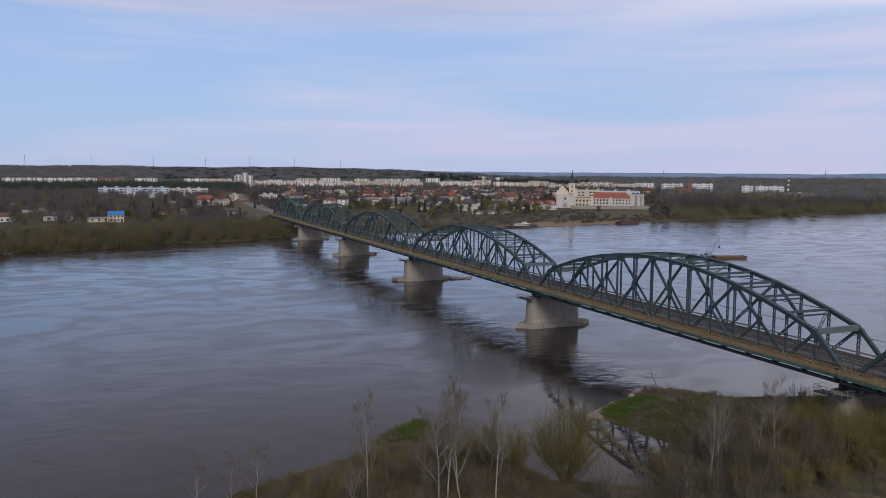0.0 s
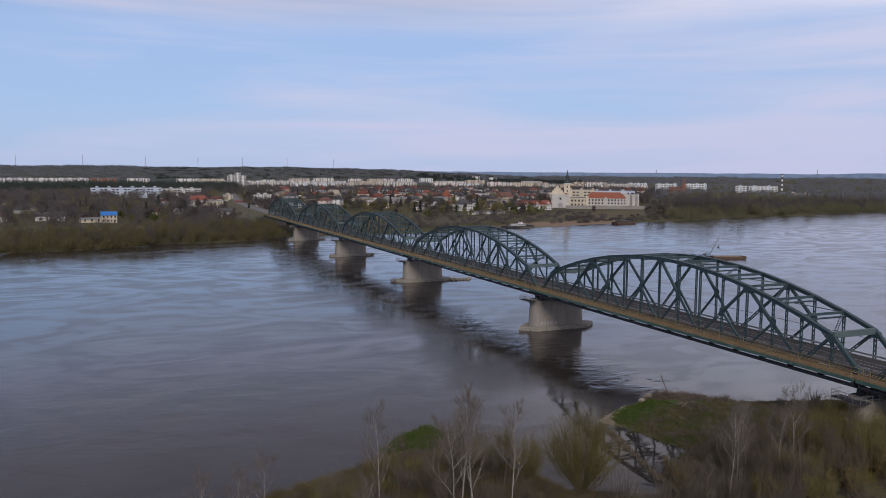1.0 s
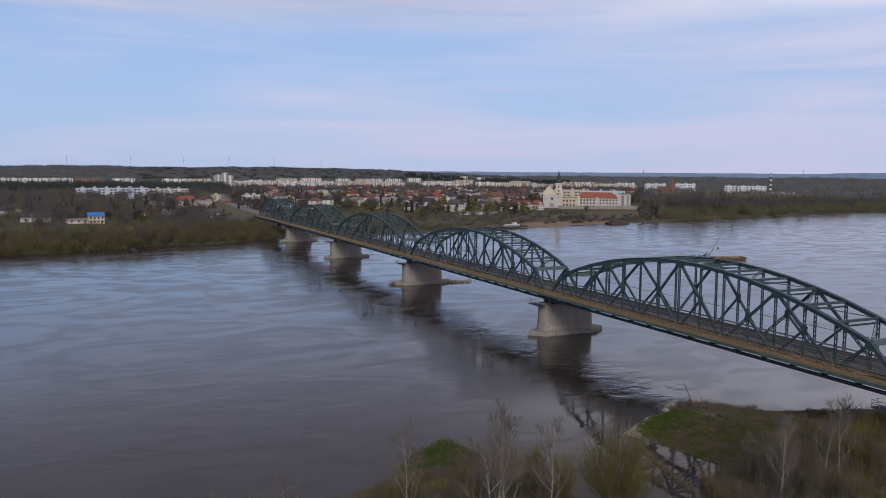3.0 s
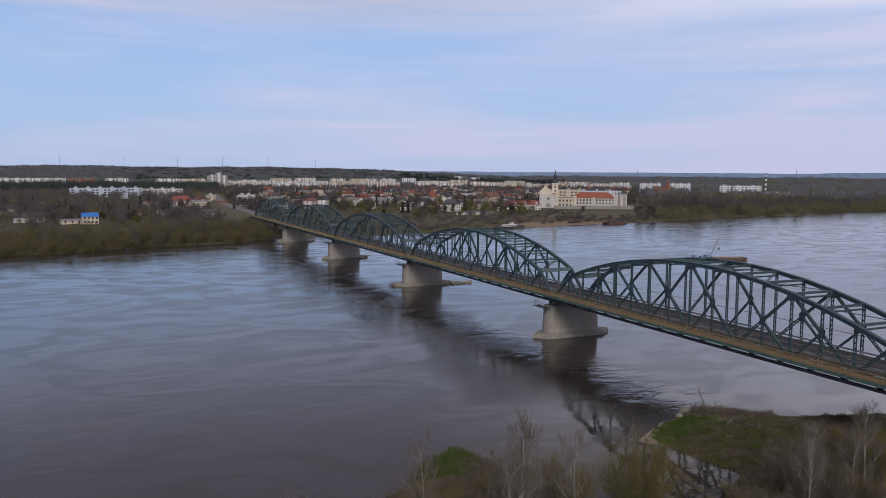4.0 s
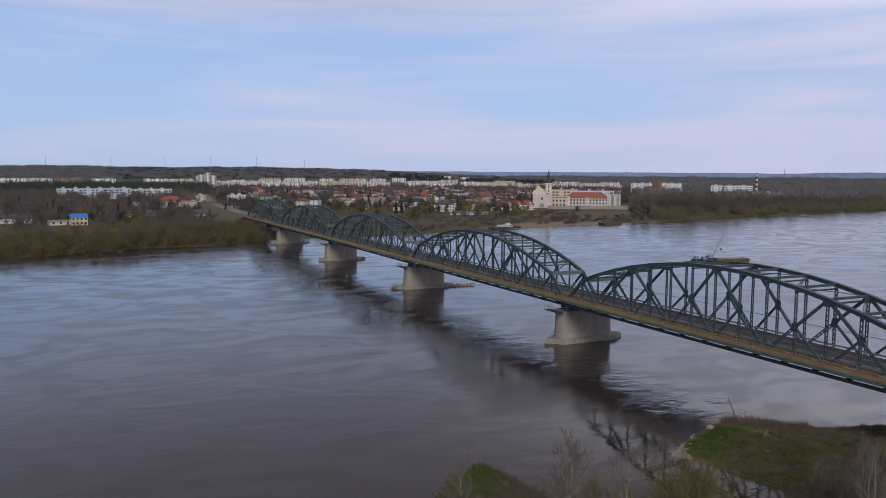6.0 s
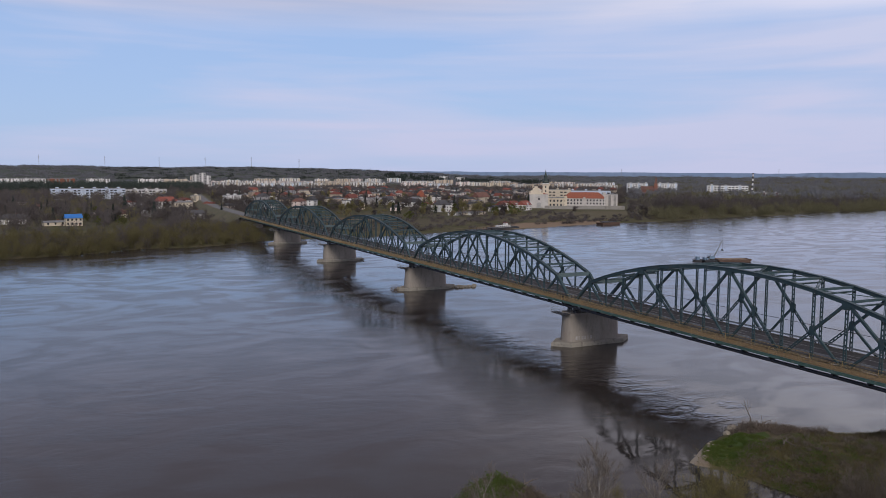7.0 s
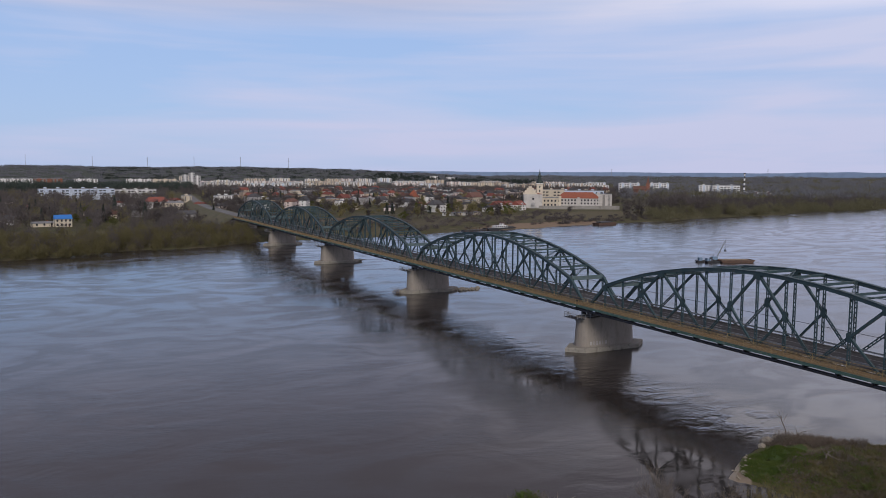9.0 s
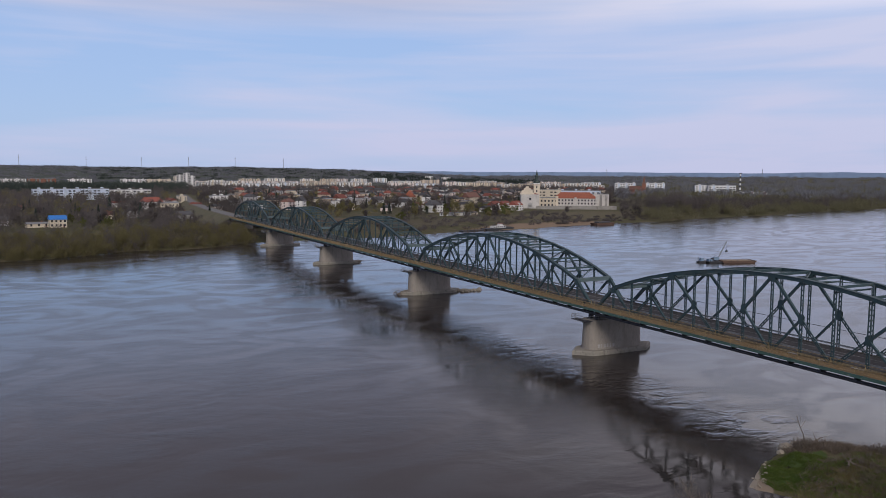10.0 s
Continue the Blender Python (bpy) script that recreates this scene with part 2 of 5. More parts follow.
def ground_material():
    m = mat("spring_ground", (0.085, 0.085, 0.036), (0.125, 0.105, 0.06), 0.05, 0.95, 0.0, 0.5, c=(0.17, 0.14, 0.095), fine=25, coords="World", spec=0.2)
    nd_, lk_ = m.node_tree.nodes, m.node_tree.links
    b_ = nd_["Principled BSDF"]
    col = b_.inputs["Base Color"].links[0].from_socket
    gp = nd_.new("ShaderNodeNewGeometry").outputs["Position"]
    nz = nd_.new("ShaderNodeTexNoise")
    nz.inputs["Scale"].default_value, nz.inputs["Detail"].default_value = 0.35, 6.0
    lk_.new(gp, nz.inputs["Vector"])

    def math_(op, a, b):
        n_ = nd_.new("ShaderNodeMath")
        n_.operation = op
        for i_, v_ in enumerate((a, b)):
            if isinstance(v_, (int, float)):
                n_.inputs[i_].default_value = v_
            else:
                lk_.new(v_, n_.inputs[i_])
        return n_.outputs[0]

    def cover_(centre, size, turn, colour, ragged=0.8):
        """A patch of another ground cover with a ragged edge."""
        nonlocal col
        mp_ = nd_.new("ShaderNodeMapping")
        mp_.vector_type = "TEXTURE"
        mp_.inputs["Location"].default_value = (*centre, 0)
        mp_.inputs["Rotation"].default_value = (0, 0, radians(turn))
        mp_.inputs["Scale"].default_value = (*size, 1000)
        lk_.new(gp, mp_.inputs[0])
        ln = nd_.new("ShaderNodeVectorMath")
        ln.operation = "LENGTH"
        lk_.new(mp_.outputs[0], ln.inputs[0])
        r_ = math_("ADD", ln.outputs["Value"], math_("MULTIPLY", math_("SUBTRACT", nz.outputs[0], 0.5), ragged * 2))
        mr = nd_.new("ShaderNodeMapRange")
        mr.inputs[1].default_value, mr.inputs[2].default_value, mr.inputs[3].default_value, mr.inputs[4].default_value = 1.08, 0.9, 0.0, 1.0
        lk_.new(r_, mr.inputs[0])
        mx = nd_.new("ShaderNodeMix")
        mx.data_type = "RGBA"
        lk_.new(mr.outputs[0], mx.inputs[0])
        lk_.new(col, mx.inputs[6])
        mx.inputs[7].default_value = (*colour, 1)
        col = mx.outputs[2]

    # mottled mud and moss
    for scale_, lo_, hi_, colour in ((0.42, 0.50, 0.60, (0.055, 0.047, 0.034)), (0.27, 0.54, 0.66, (0.075, 0.105, 0.032))):
        sp = nd_.new("ShaderNodeTexNoise")
        sp.inputs["Scale"].default_value, sp.inputs["Detail"].default_value, sp.inputs["Roughness"].default_value = scale_, 7.0, 0.65
        lk_.new(gp, sp.inputs["Vector"])
        mr = nd_.new("ShaderNodeMapRange")
        mr.inputs[1].default_value, mr.inputs[2].default_value, mr.inputs[4].default_value = lo_, hi_, 0.8
        lk_.new(sp.outputs[0], mr.inputs[0])
        mx = nd_.new("ShaderNodeMix")
        mx.data_type = "RGBA"
        lk_.new(mr.outputs[0], mx.inputs[0])
        lk_.new(col, mx.inputs[6])
        mx.inputs[7].default_value = (*colour, 1)
        col = mx.outputs[2]

    cover_((-20.5, 26.0), (7, 3.2), 25, (0.066, 0.098, 0.030), 2.1)
    cover_((-29.0, 24.8), (2.4, 2.0), 20, (0.25, 0.20, 0.15), 1.4)
    cover_((-27.0, 27.5), (5.0, 0.8), 38, (0.30, 0.26, 0.21), 1.5)
    cover_((0.0, 9.0), (7, 1.4), 40, (0.24, 0.20, 0.16), 0.6)
    cover_((-60.5, 30.0), (2.4, 2.0), 40, (0.075, 0.105, 0.032), 2.4)
    cover_((245.0, 478.0), (75, 15), 13, (0.26, 0.19, 0.13), 0.5)
    cover_((330.0, 560.0), (120, 45), 20, (0.13, 0.113, 0.066), 0.8)
    cover_((170.0, 520.0), (60, 30), 20, (0.11, 0.095, 0.06), 0.8)
    cover_((95.0, 560.0), (50, 22), 20, (0.16, 0.12, 0.075), 0.8)
    cover_((-30.0, 4100.0), (4300, 2100), 5, (0.085, 0.095, 0.080), 0.15)
    lk_.new(col, b_.inputs["Base Color"])
    return m


GROUND = ground_material()
ground = sheet("ground", spaced(-2600, 4700, -125, 60, 1.3, 1.09), spaced(-400, 4650, -75, 60, 1.3, 1.09), GROUND)
tagged(ground, "brown-green spring ground of floodplain, town and wooded hills", "ground", kind="structure")

wm = bpy.data.materials.new("river_water")
wm.use_nodes = True
nd, lk = wm.node_tree.nodes, wm.node_tree.links
bs = nd["Principled BSDF"]
bs.inputs["Base Color"].default_value = (0.038, 0.031, 0.027, 1)
bs.inputs["Roughness"].default_value = 0.06
bs.inputs["IOR"].default_value = 1.60
geo_ = nd.new("ShaderNodeNewGeometry")


def wave(scale, stretch, rot, detail, dist=0.0):
    m_ = nd.new("ShaderNodeMapping")
    m_.inputs["Scale"].default_value = stretch
    m_.inputs["Rotation"].default_value = (0, 0, radians(rot))
    lk.new(geo_.outputs["Position"], m_.inputs[0])
    n_ = nd.new("ShaderNodeTexNoise")
    n_.inputs["Scale"].default_value, n_.inputs["Detail"].default_value, n_.inputs["Distortion"].default_value = scale, detail, dist
    lk.new(m_.outputs[0], n_.inputs["Vector"])
    return n_.outputs[0]


def wmath(op, a, b):
    n_ = nd.new("ShaderNodeMath")
    n_.operation = op
    for i_, v_ in enumerate((a, b)):
        if isinstance(v_, (int, float)):
            n_.inputs[i_].default_value = v_
        else:
            lk.new(v_, n_.inputs[i_])
    return n_.outputs[0]


def wrange(x, lo, hi, to0, to1):
    n_ = nd.new("ShaderNodeMapRange")
    for i_, v_ in enumerate((lo, hi, to0, to1)):
        n_.inputs[i_ + 1].default_value = v_
    lk.new(x, n_.inputs[0])
    return n_.outputs[0]


def wzone(centre, size, turn, soft=0.6):
    """1 inside an ellipse on the river, fading to 0 outside it."""
    m_ = nd.new("ShaderNodeMapping")
    m_.vector_type = "TEXTURE"
    m_.inputs["Location"].default_value = (*centre, 0)
    m_.inputs["Rotation"].default_value = (0, 0, radians(turn))
    m_.inputs["Scale"].default_value = (*size, 1000)
    lk.new(geo_.outputs["Position"], m_.inputs[0])
    l_ = nd.new("ShaderNodeVectorMath")
    l_.operation = "LENGTH"
    lk.new(m_.outputs[0], l_.inputs[0])
    return wrange(wmath("ADD", l_.outputs["Value"], wmath("MULTIPLY", wmath("SUBTRACT", eddies, 0.5), 1.6)), 1.0 + soft / 2, 1.0 - soft, 0.0, 1.0)


# slicks and ruffled patches drawn out along the current, eddies below the piers, a calm lee behind the spit
eddies = wave(0.055, (1.0, 1.6, 1.0), 20, 5.0, 2.2)
patches = wrange(wave(0.030, (1.0, 1.6, 1.0), 24, 6.0, 2.4), 0.40, 0.58, 0.05, 1.0)
lee = wmath("MULTIPLY", wrange(wzone((-32, 38), (15, 15), 0), 0.0, 1.0, 1.0, 0.6), wrange(wzone((-38, 12), (16, 22), 0), 0.0, 1.0, 1.0, 0.10))
rough_belt = wmath("ADD", wzone((-11, 78), (8, 62), 4), wmath("MULTIPLY", wzone((-14, 45), (13, 6), -10), 0.8))
rough_belt = wmath("MULTIPLY", rough_belt, wrange(wave(0.14, (1.0, 1.8, 1.0), 20, 4.0, 1.2), 0.44, 0.60, 0.0, 1.0))
ripple = wave(1.5, (1.0, 1.1, 1.0), 14, 5.0)
chop = wave(0.9, (1.0, 1.5, 1.0), 24, 3.0, 0.8)
swell = wave(0.30, (1.0, 1.15, 1.0), 40, 3.0, 1.2)
boil = wave(0.06, (1.0, 1.25, 1.0), 30, 5.0, 2.5)
height = wmath("ADD", wmath("MULTIPLY", wmath("MULTIPLY", ripple, patches), 0.048), wmath("MULTIPLY", swell, 0.024))
height = wmath("ADD", height, wmath("MULTIPLY", boil, 0.085))
height = wmath("ADD", wmath("MULTIPLY", height, lee), wmath("MULTIPLY", wmath("MULTIPLY", rough_belt, chop), 0.24))
bp = nd.new("ShaderNodeBump")
bp.inputs["Strength"].default_value, bp.inputs["Distance"].default_value = 0.42, 1.0
lk.new(height, bp.inputs["Height"])
lk.new(bp.outputs[0], bs.inputs["Normal"])
lk.new(wmath("MULTIPLY", wrange(patches, 0.12, 1.0, 0.10, 0.22), lee), bs.inputs["Roughness"])
water = part("water", Geo().face((-2600, -400, 0), (4700, -400, 0), (4700, 2200, 0), (-2600, 2200, 0)), wm)
tagged(water, "wide grey river with slow ripples and sky reflections", "water", kind="structure")

# ---- the bridge ----
PANEL, SPAN, WID = 6.08, 98.5, 9.6
DECK, CHORD = 11.35, 10.3


def top_z(k):
    return 23.75 - 0.160 * (k - 8) ** 2


def lattice(g, a, b, wid, depth, flange, pitch, up):
    """A built-up member: two flats side by side, tied by crossed lacing bars."""
    a, b = Vector(a), Vector(b)
    d = (b - a).normalized()
    s = d.cross(Vector(up)).normalized()
    o = s * (wid - flange) / 2
    g.box(a + o, b + o, flange, depth, up)
    g.box(a - o, b - o, flange, depth, up)
    n = max(2, round((b - a).length / pitch))
    for i in range(n + 1):
        p = a.lerp(b, i / n)
        g.box(p - o, p + o, min(0.26, pitch * 0.3), depth * 0.7, up)
    return g


def build_span():
    span = thing("bridge_span", (0, 0, 0), 0, "green-painted steel arched truss span carrying a road and a walkway", "bridge", "river spans of the bridge")
    for x in (0.0, WID):
        acr = (1, 0, 0)
        lo = [Vector((x, k * PANEL, CHORD)) for k in range(17)]
        hi = [Vector((x, k * PANEL, top_z(k))) for k in range(17)]
        for k in range(1, 15):
            g = Geo()
            g.box(hi[k], hi[k + 1], 0.62, 0.62, (1, 0, 0))
            g.box(hi[k] + Vector((0, 0, 0.34)), hi[k + 1] + Vector((0, 0, 0.34)), 0.06, 0.86, (1, 0, 0))
            part("chord_segment", g, STEEL, span)
        g = Geo()
        g.box(lo[0] - Vector((0, 0.3, 0)), lo[16] + Vector((0, 0.3, 0)), 0.55, 0.85)
        g.box(lo[0] + Vector((0, -0.3, -0.45)), lo[16] + Vector((0, 0.3, -0.45)), 0.8, 0.06)
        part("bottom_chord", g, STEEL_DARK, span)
        for a, b in ((lo[0], hi[1]), (lo[16], hi[15])):
            part("end_post", Geo().box(a, b, 0.6, 0.62, acr), STEEL, span)
        for a, b in ((hi[1], lo[2]), (hi[15], lo[14]), (lo[2], hi[4]), (hi[4], lo[6]), (lo[6], hi[8]), (hi[8], lo[10]), (lo[10], hi[12]), (hi[12], lo[14])):
            low, up_ = (a, b) if a.z < b.z else (b, a)
            g = Geo()
            half = low.lerp(up_, 0.5)
            g.box(half, up_, 0.42, 0.45, acr)
            lattice(g, low, half, 0.54, 0.20, 0.16, 0.9, acr)
            part("diagonal", g, STEEL, span)
        for m_, n_ in ((3, 4), (5, 4), (7, 8), (9, 8), (11, 12), (13, 12)):
            low = 2 if m_ == 3 else 14 if m_ == 13 else {5: 6, 7: 6, 9: 10, 11: 10}[m_]
            mid = lo[low].lerp(hi[n_], 0.5)
            part("sub_strut", Geo().box(lo[n_], mid, 0.34, 0.36, acr), STEEL, span)
            g = Geo()
            e = 0.75
            pts = [(0, -1.25 * e), (0.62 * e, -0.75 * e), (0.62 * e, 0.75 * e), (0, 1.25 * e), (-0.62 * e, 0.75 * e), (-0.62 * e, -0.75 * e)]
            for dx in (-0.24, 0.24):
                g.face(*[(mid.x + dx, mid.y + p, mid.z + q) for p, q in (pts if dx > 0 else pts[::-1])])
                g.face(*[(mid.x + dx * 0.86, mid.y + p, mid.z + q) for p, q in (pts[::-1] if dx > 0 else pts)])
            part("gusset_plate", g, STEEL, span)
        for k in range(1, 16):
            part("hanger", lattice(Geo(), lo[k], hi[k], 0.58, 0.18, 0.155, 0.85, acr), STEEL, span)
        for k in (1, 4, 8, 12, 15):
            g = Geo()
            for dx in (-0.34, 0.34):
                c = hi[k]
                w2, h2 = (1.5, 1.25)
                g.box((c.x + dx, c.y - w2 / 2, c.z - 0.55), (c.x + dx, c.y + w2 / 2, c.z - 0.55), 0.03, h2 * 0.8)
            part("gusset_plate", g, STEEL, span)
    # overhead sway struts and wind bracing
    for k in range(1, 16):
        z = top_z(k) + 0.1
        g = Geo()
        big = k in (1, 15)
        g.box((0.2, k * PANEL, z), (WID - 0.2, k * PANEL, z), 0.5 if big else 0.32, 0.95 if big else 0.42)
        if not big:
            lattice(g, (0.2, k * PANEL, z - 0.75), (WID - 0.2, k * PANEL, z - 0.75), 0.2, 0.5, 0.06, 1.0, (0, 1, 0))
        part("portal_beam" if big else "cross_strut", g, STEEL_PORTAL if big else STEEL, span)
        if k < 15:
            g = Geo()
            a, b = (0.3, WID - 0.3) if k % 2 else (WID - 0.3, 0.3)
            lattice(g, (a, k * PANEL, z), (b, (k + 1) * PANEL, top_z(k + 1) + 0.1), 0.50, 0.10, 0.10, 1.1, (0, 0, 1))
            part("wind_brace", g, STEEL, span)
    for k in range(17):
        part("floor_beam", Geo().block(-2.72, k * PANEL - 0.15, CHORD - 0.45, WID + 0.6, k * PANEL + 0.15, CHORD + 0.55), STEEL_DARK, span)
    L = 16 * PANEL
    part("road_slab", Geo().block(0.85, -0.4, DECK - 0.42, WID - 0.75, L + 0.4, DECK), ASPHALT, span, "dark asphalt carriageway")
    for x in (0.62, WID - 0.52):
        part("kerb", Geo().block(x - 0.20, -0.4, DECK - 0.35, x + 0.21, L + 0.4, DECK + 0.18), KERB, span)
    for x in (3.1, 4.85, 6.6):
        g = Geo()
        if x == 4.85:
            for i in range(8):
                part("lane_dash", Geo().block(x - 0.07, i * 12 + 1, DECK + 0.004, x + 0.07, i * 12 + 5, DECK + 0.010), LINE, span)
        else:
            part("lane_line", g.block(x - 0.06, 0, DECK + 0.004, x + 0.06, L, DECK + 0.010), LINE, span)
    part("walkway", Geo().block(-2.85, -0.4, DECK - 0.72, -0.36, L + 0.4, DECK - 0.50), PLANK, span, "ochre-brown surfaced walkway")
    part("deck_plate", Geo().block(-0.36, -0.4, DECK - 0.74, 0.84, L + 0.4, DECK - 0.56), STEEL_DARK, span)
    part("edge_beam", Geo().block(-3.02, -0.4, DECK - 0.98, -2.85, L + 0.4, DECK - 0.44), STEEL_LIGHT, span, "pale green fascia beam")
    part("pipe", Geo().tube([(-2.2, -0.4, CHORD - 0.62), (-2.2, L + 0.4, CHORD - 0.62)], [0.30, 0.30], 10), STEEL_DARK, span)
    for x, h in ((-2.93, 0.62), (-0.42, 0.6)):
        for z in ((h, h - 0.38, h - 0.76) if x < -1 else (h, h - 0.5)):
            part("handrail", Geo().tube([(x, -0.4, DECK + z), (x, L + 0.4, DECK + z)], [0.035, 0.035], 5), YELLOW, span)
        for i in range(17):
            y = i * PANEL
            part("rail_post", Geo().block(x - 0.035, y - 0.035, DECK - 0.55, x + 0.035, y + 0.035, DECK + h), YELLOW, span)
    g = Geo()
    for i in range(int(L / 0.16)):
        g.block(-2.955, i * 0.16 - 0.03, DECK - 0.5, -2.92, i * 0.16 + 0.03, DECK + 0.58)
    tagged(part("railing_bar", g, OCHRE_BAR, span, "ochre-painted upright railing bars"), kind="stuff")
    for x in (0.48, WID - 0.40):
        part("crash_barrier", Geo().box((x, -0.4, DECK + 0.62), (x, L + 0.4, DECK + 0.62), 0.08, 0.30), GALV, span)
    part("cable", Geo().tube([(WID + 0.45, -1, DECK + 3.1), (WID + 0.45, L + 1, DECK + 3.1)], [0.05, 0.05], 4), STEEL_DARK, span)
    return span


OCHRE_BAR = mat("weathered_ochre_paint", (0.23, 0.155, 0.075), (0.29, 0.205, 0.11), 0.3, 0.7, c=(0.17, 0.12, 0.07))
KERB = mat("dirty_kerb", (0.10, 0.095, 0.09), (0.14, 0.13, 0.12), 0.5, 0.9)
LINE = mat("worn_line_paint", (0.42, 0.42, 0.42), (0.28, 0.28, 0.28), 2.0, 0.7)
first = build_span()
for i in (-1, 1, 2, 3, 4):
    copy_thing(first, pose(0, i * SPAN, 0))


def stadium(x0, x1, half, n=10):
    out = []
    for i in range(n + 1):
        t = -math.pi / 2 + math.pi * i / n
        out.append((x1 - half + half * math.cos(t), half * math.sin(t)))
    for i in range(n + 1):
        t = math.pi / 2 + math.pi * i / n
        out.append((x0 + half + half * math.cos(t), half * math.sin(t)))
    return out


def build_pier():
    pier = thing("bridge_pier", (0, 0, 0), 0, "weathered concrete river pier with rounded ends on a low apron", "bridge pier", "piers of the bridge")
    part("apron", Geo().prism([(-6.0, 0), (-2.5, -3.5), (12.8, -3.5), (17.0, 0), (12.8, 3.5), (-2.5, 3.5)], -3, 0.8, [(-6.0, 0), (-2.5, -3.5), (12.8, -3.5), (17.0, 0), (12.8, 3.5), (-2.5, 3.5)])
         .prism([(-6.0, 0), (-2.5, -3.5), (12.8, -3.5), (17.0, 0), (12.8, 3.5), (-2.5, 3.5)], 0.8, 1.05, [(-5.6, 0), (-2.35, -3.3), (12.65, -3.3), (16.6, 0), (12.65, 3.3), (-2.35, 3.3)]), CONCRETE_DARK, pier, "pale stained concrete apron")
    part("shaft", Geo().prism(stadium(-2.9, 13.2, 2.35), 1.0, 6.9, stadium(-2.55, 12.9, 2.1)), CONCRETE, pier)
    part("cap", Geo().prism(stadium(-2.75, 13.05, 2.3), 6.9, 7.9, stadium(-2.75, 13.05, 2.3)), CONCRETE, pier, "lighter concrete cap band")
    for x in (0.0, WID):
        for y in (-1.15, 1.15):
            part("bearing", Geo().block(x - 0.45, y - 0.4, 7.9, x + 0.45, y + 0.4, 9.80), STEEL_DARK, pier)
    # inspection platform with a pipe railing at the upstream end
    part("platform", Geo().block(-4.6, -2.6, 7.75, -2.4, 2.6, 7.88), STEEL_DARK, pier)
    for z in (8.4, 8.95):
        g = Geo()
        for a, b in (((-4.55, -2.55), (-4.55, 2.55)), ((-4.55, -2.55), (-2.4, -2.55)), ((-4.55, 2.55), (-2.4, 2.55)), ((-2.4, -2.75), (3.0, -2.75))):
            g.box((*a, z), (*b, z), 0.06, 0.06)
        part("platform_rail", g, GALV, pier)
    for x, y in ((-4.55, -2.55), (-4.55, -1.2), (-4.55, 0.1), (-4.55, 1.3), (-4.55, 2.55), (-3.4, -2.55), (-3.4, 2.55), (-2.4, -2.7), (-1.0, -2.75), (0.6, -2.75), (2.2, -2.75)):
        part("rail_post", Geo().block(x - 0.03, y - 0.03, 7.8, x + 0.03, y + 0.03, 8.98), GALV, pier)
    return pier


GRAFFITI = mat("faded_pale_paint", (0.42, 0.40, 0.38), (0.34, 0.32, 0.30), 1.0, 0.8)
pier0 = build_pier()
pier0.matrix_basis = pose(0, -0.6, 0)
for i in (-1, 1, 2, 3, 4, 5):
    copy_thing(pier0, pose(0, i * SPAN - 0.6, 0))

pier_marked = next(o for o in scene.objects if o.name.startswith("bridge_pier") and abs(o.matrix_basis.translation.y - (SPAN - 0.6)) < 0.1)
for i, w_ in enumerate((0.55, 0.4, 0.6, 0.5, 0.35, 0.55)):
    part("painted_bar", Geo().block(-0.6 + i * 0.85, -2.36, 1.45, -0.6 + i * 0.85 + w_, -2.30, 2.3), GRAFFITI, pier_marked, "faded pale paint marks")

# ---- plants ----
BARK = mat("grey_brown_bark", (0.12, 0.095, 0.072), (0.17, 0.135, 0.11), 2.0, 0.9)
BIRCH = mat("pale_birch_bark", (0.38, 0.35, 0.31), (0.27, 0.245, 0.215), 1.2, 0.8, c=(0.07, 0.06, 0.05))
TWIG = mat("bare_brown_twigs", (0.185, 0.155, 0.12), (0.235, 0.2, 0.155), 0.6, 0.9, rand=0.2, spec=0.2, through_light=0.45)
TWIG_PALE = mat("pale_bare_twigs", (0.25, 0.215, 0.18), (0.2, 0.17, 0.14), 0.6, 0.9, spec=0.2, through_light=0.45)
LEAF_WILLOW = mat("yellow_green_buds", (0.25, 0.215, 0.065), (0.30, 0.255, 0.08), 0.5, 0.8, bump=0, rand=0.15, spec=0.2, through_light=0.45)
TWIG_OLIVE = mat("olive_budding_twigs", (0.20, 0.178, 0.085), (0.25, 0.215, 0.11), 0.6, 0.9, bump=0, rand=0.2, spec=0.2, through_light=0.45)
LEAF_OCHRE = mat("ochre_catkins", (0.28, 0.21, 0.08), (0.23, 0.18, 0.08), 0.5, 0.8, bump=0, rand=0.2, spec=0.2, through_light=0.45)
CROWN_BARE = mat("bare_twig_crown", (0.118, 0.104, 0.101), (0.158, 0.138, 0.13), 0.35, 0.95, bump=0, rand=0.25, spec=0.1, through_light=0.45)
CROWN_OLIVE = mat("olive_spring_crown", (0.195, 0.175, 0.09), (0.25, 0.22, 0.11), 0.35, 0.95, bump=0, rand=0.25, spec=0.1, through_light=0.45)
CROWN_GREEN = mat("fresh_green_crown", (0.115, 0.13, 0.045), (0.155, 0.16, 0.058), 0.35, 0.95, bump=0, rand=0.2, spec=0.1, through_light=0.45)
CROWN_PINE = mat("dark_conifer_crown", (0.06, 0.078, 0.068), (0.085, 0.1, 0.085), 0.35, 0.95, bump=0, rand=0.25, spec=0.1, through_light=0.45)
CROWN_DULL = mat("grey_olive_willow_crown", (0.165, 0.158, 0.095), (0.215, 0.2, 0.12), 0.05, 0.95, bump=0, coords="World", spec=0.1, through_light=0.45)
# far bare woods, with the grey-blue of distance haze mixed into the colour
HAZY_WOOD = mat("hazed_far_wood", (0.2, 0.205, 0.225), (0.235, 0.238, 0.25), 0.02, 0.95, bump=0, coords="World", spec=0.1, through_light=0.45)
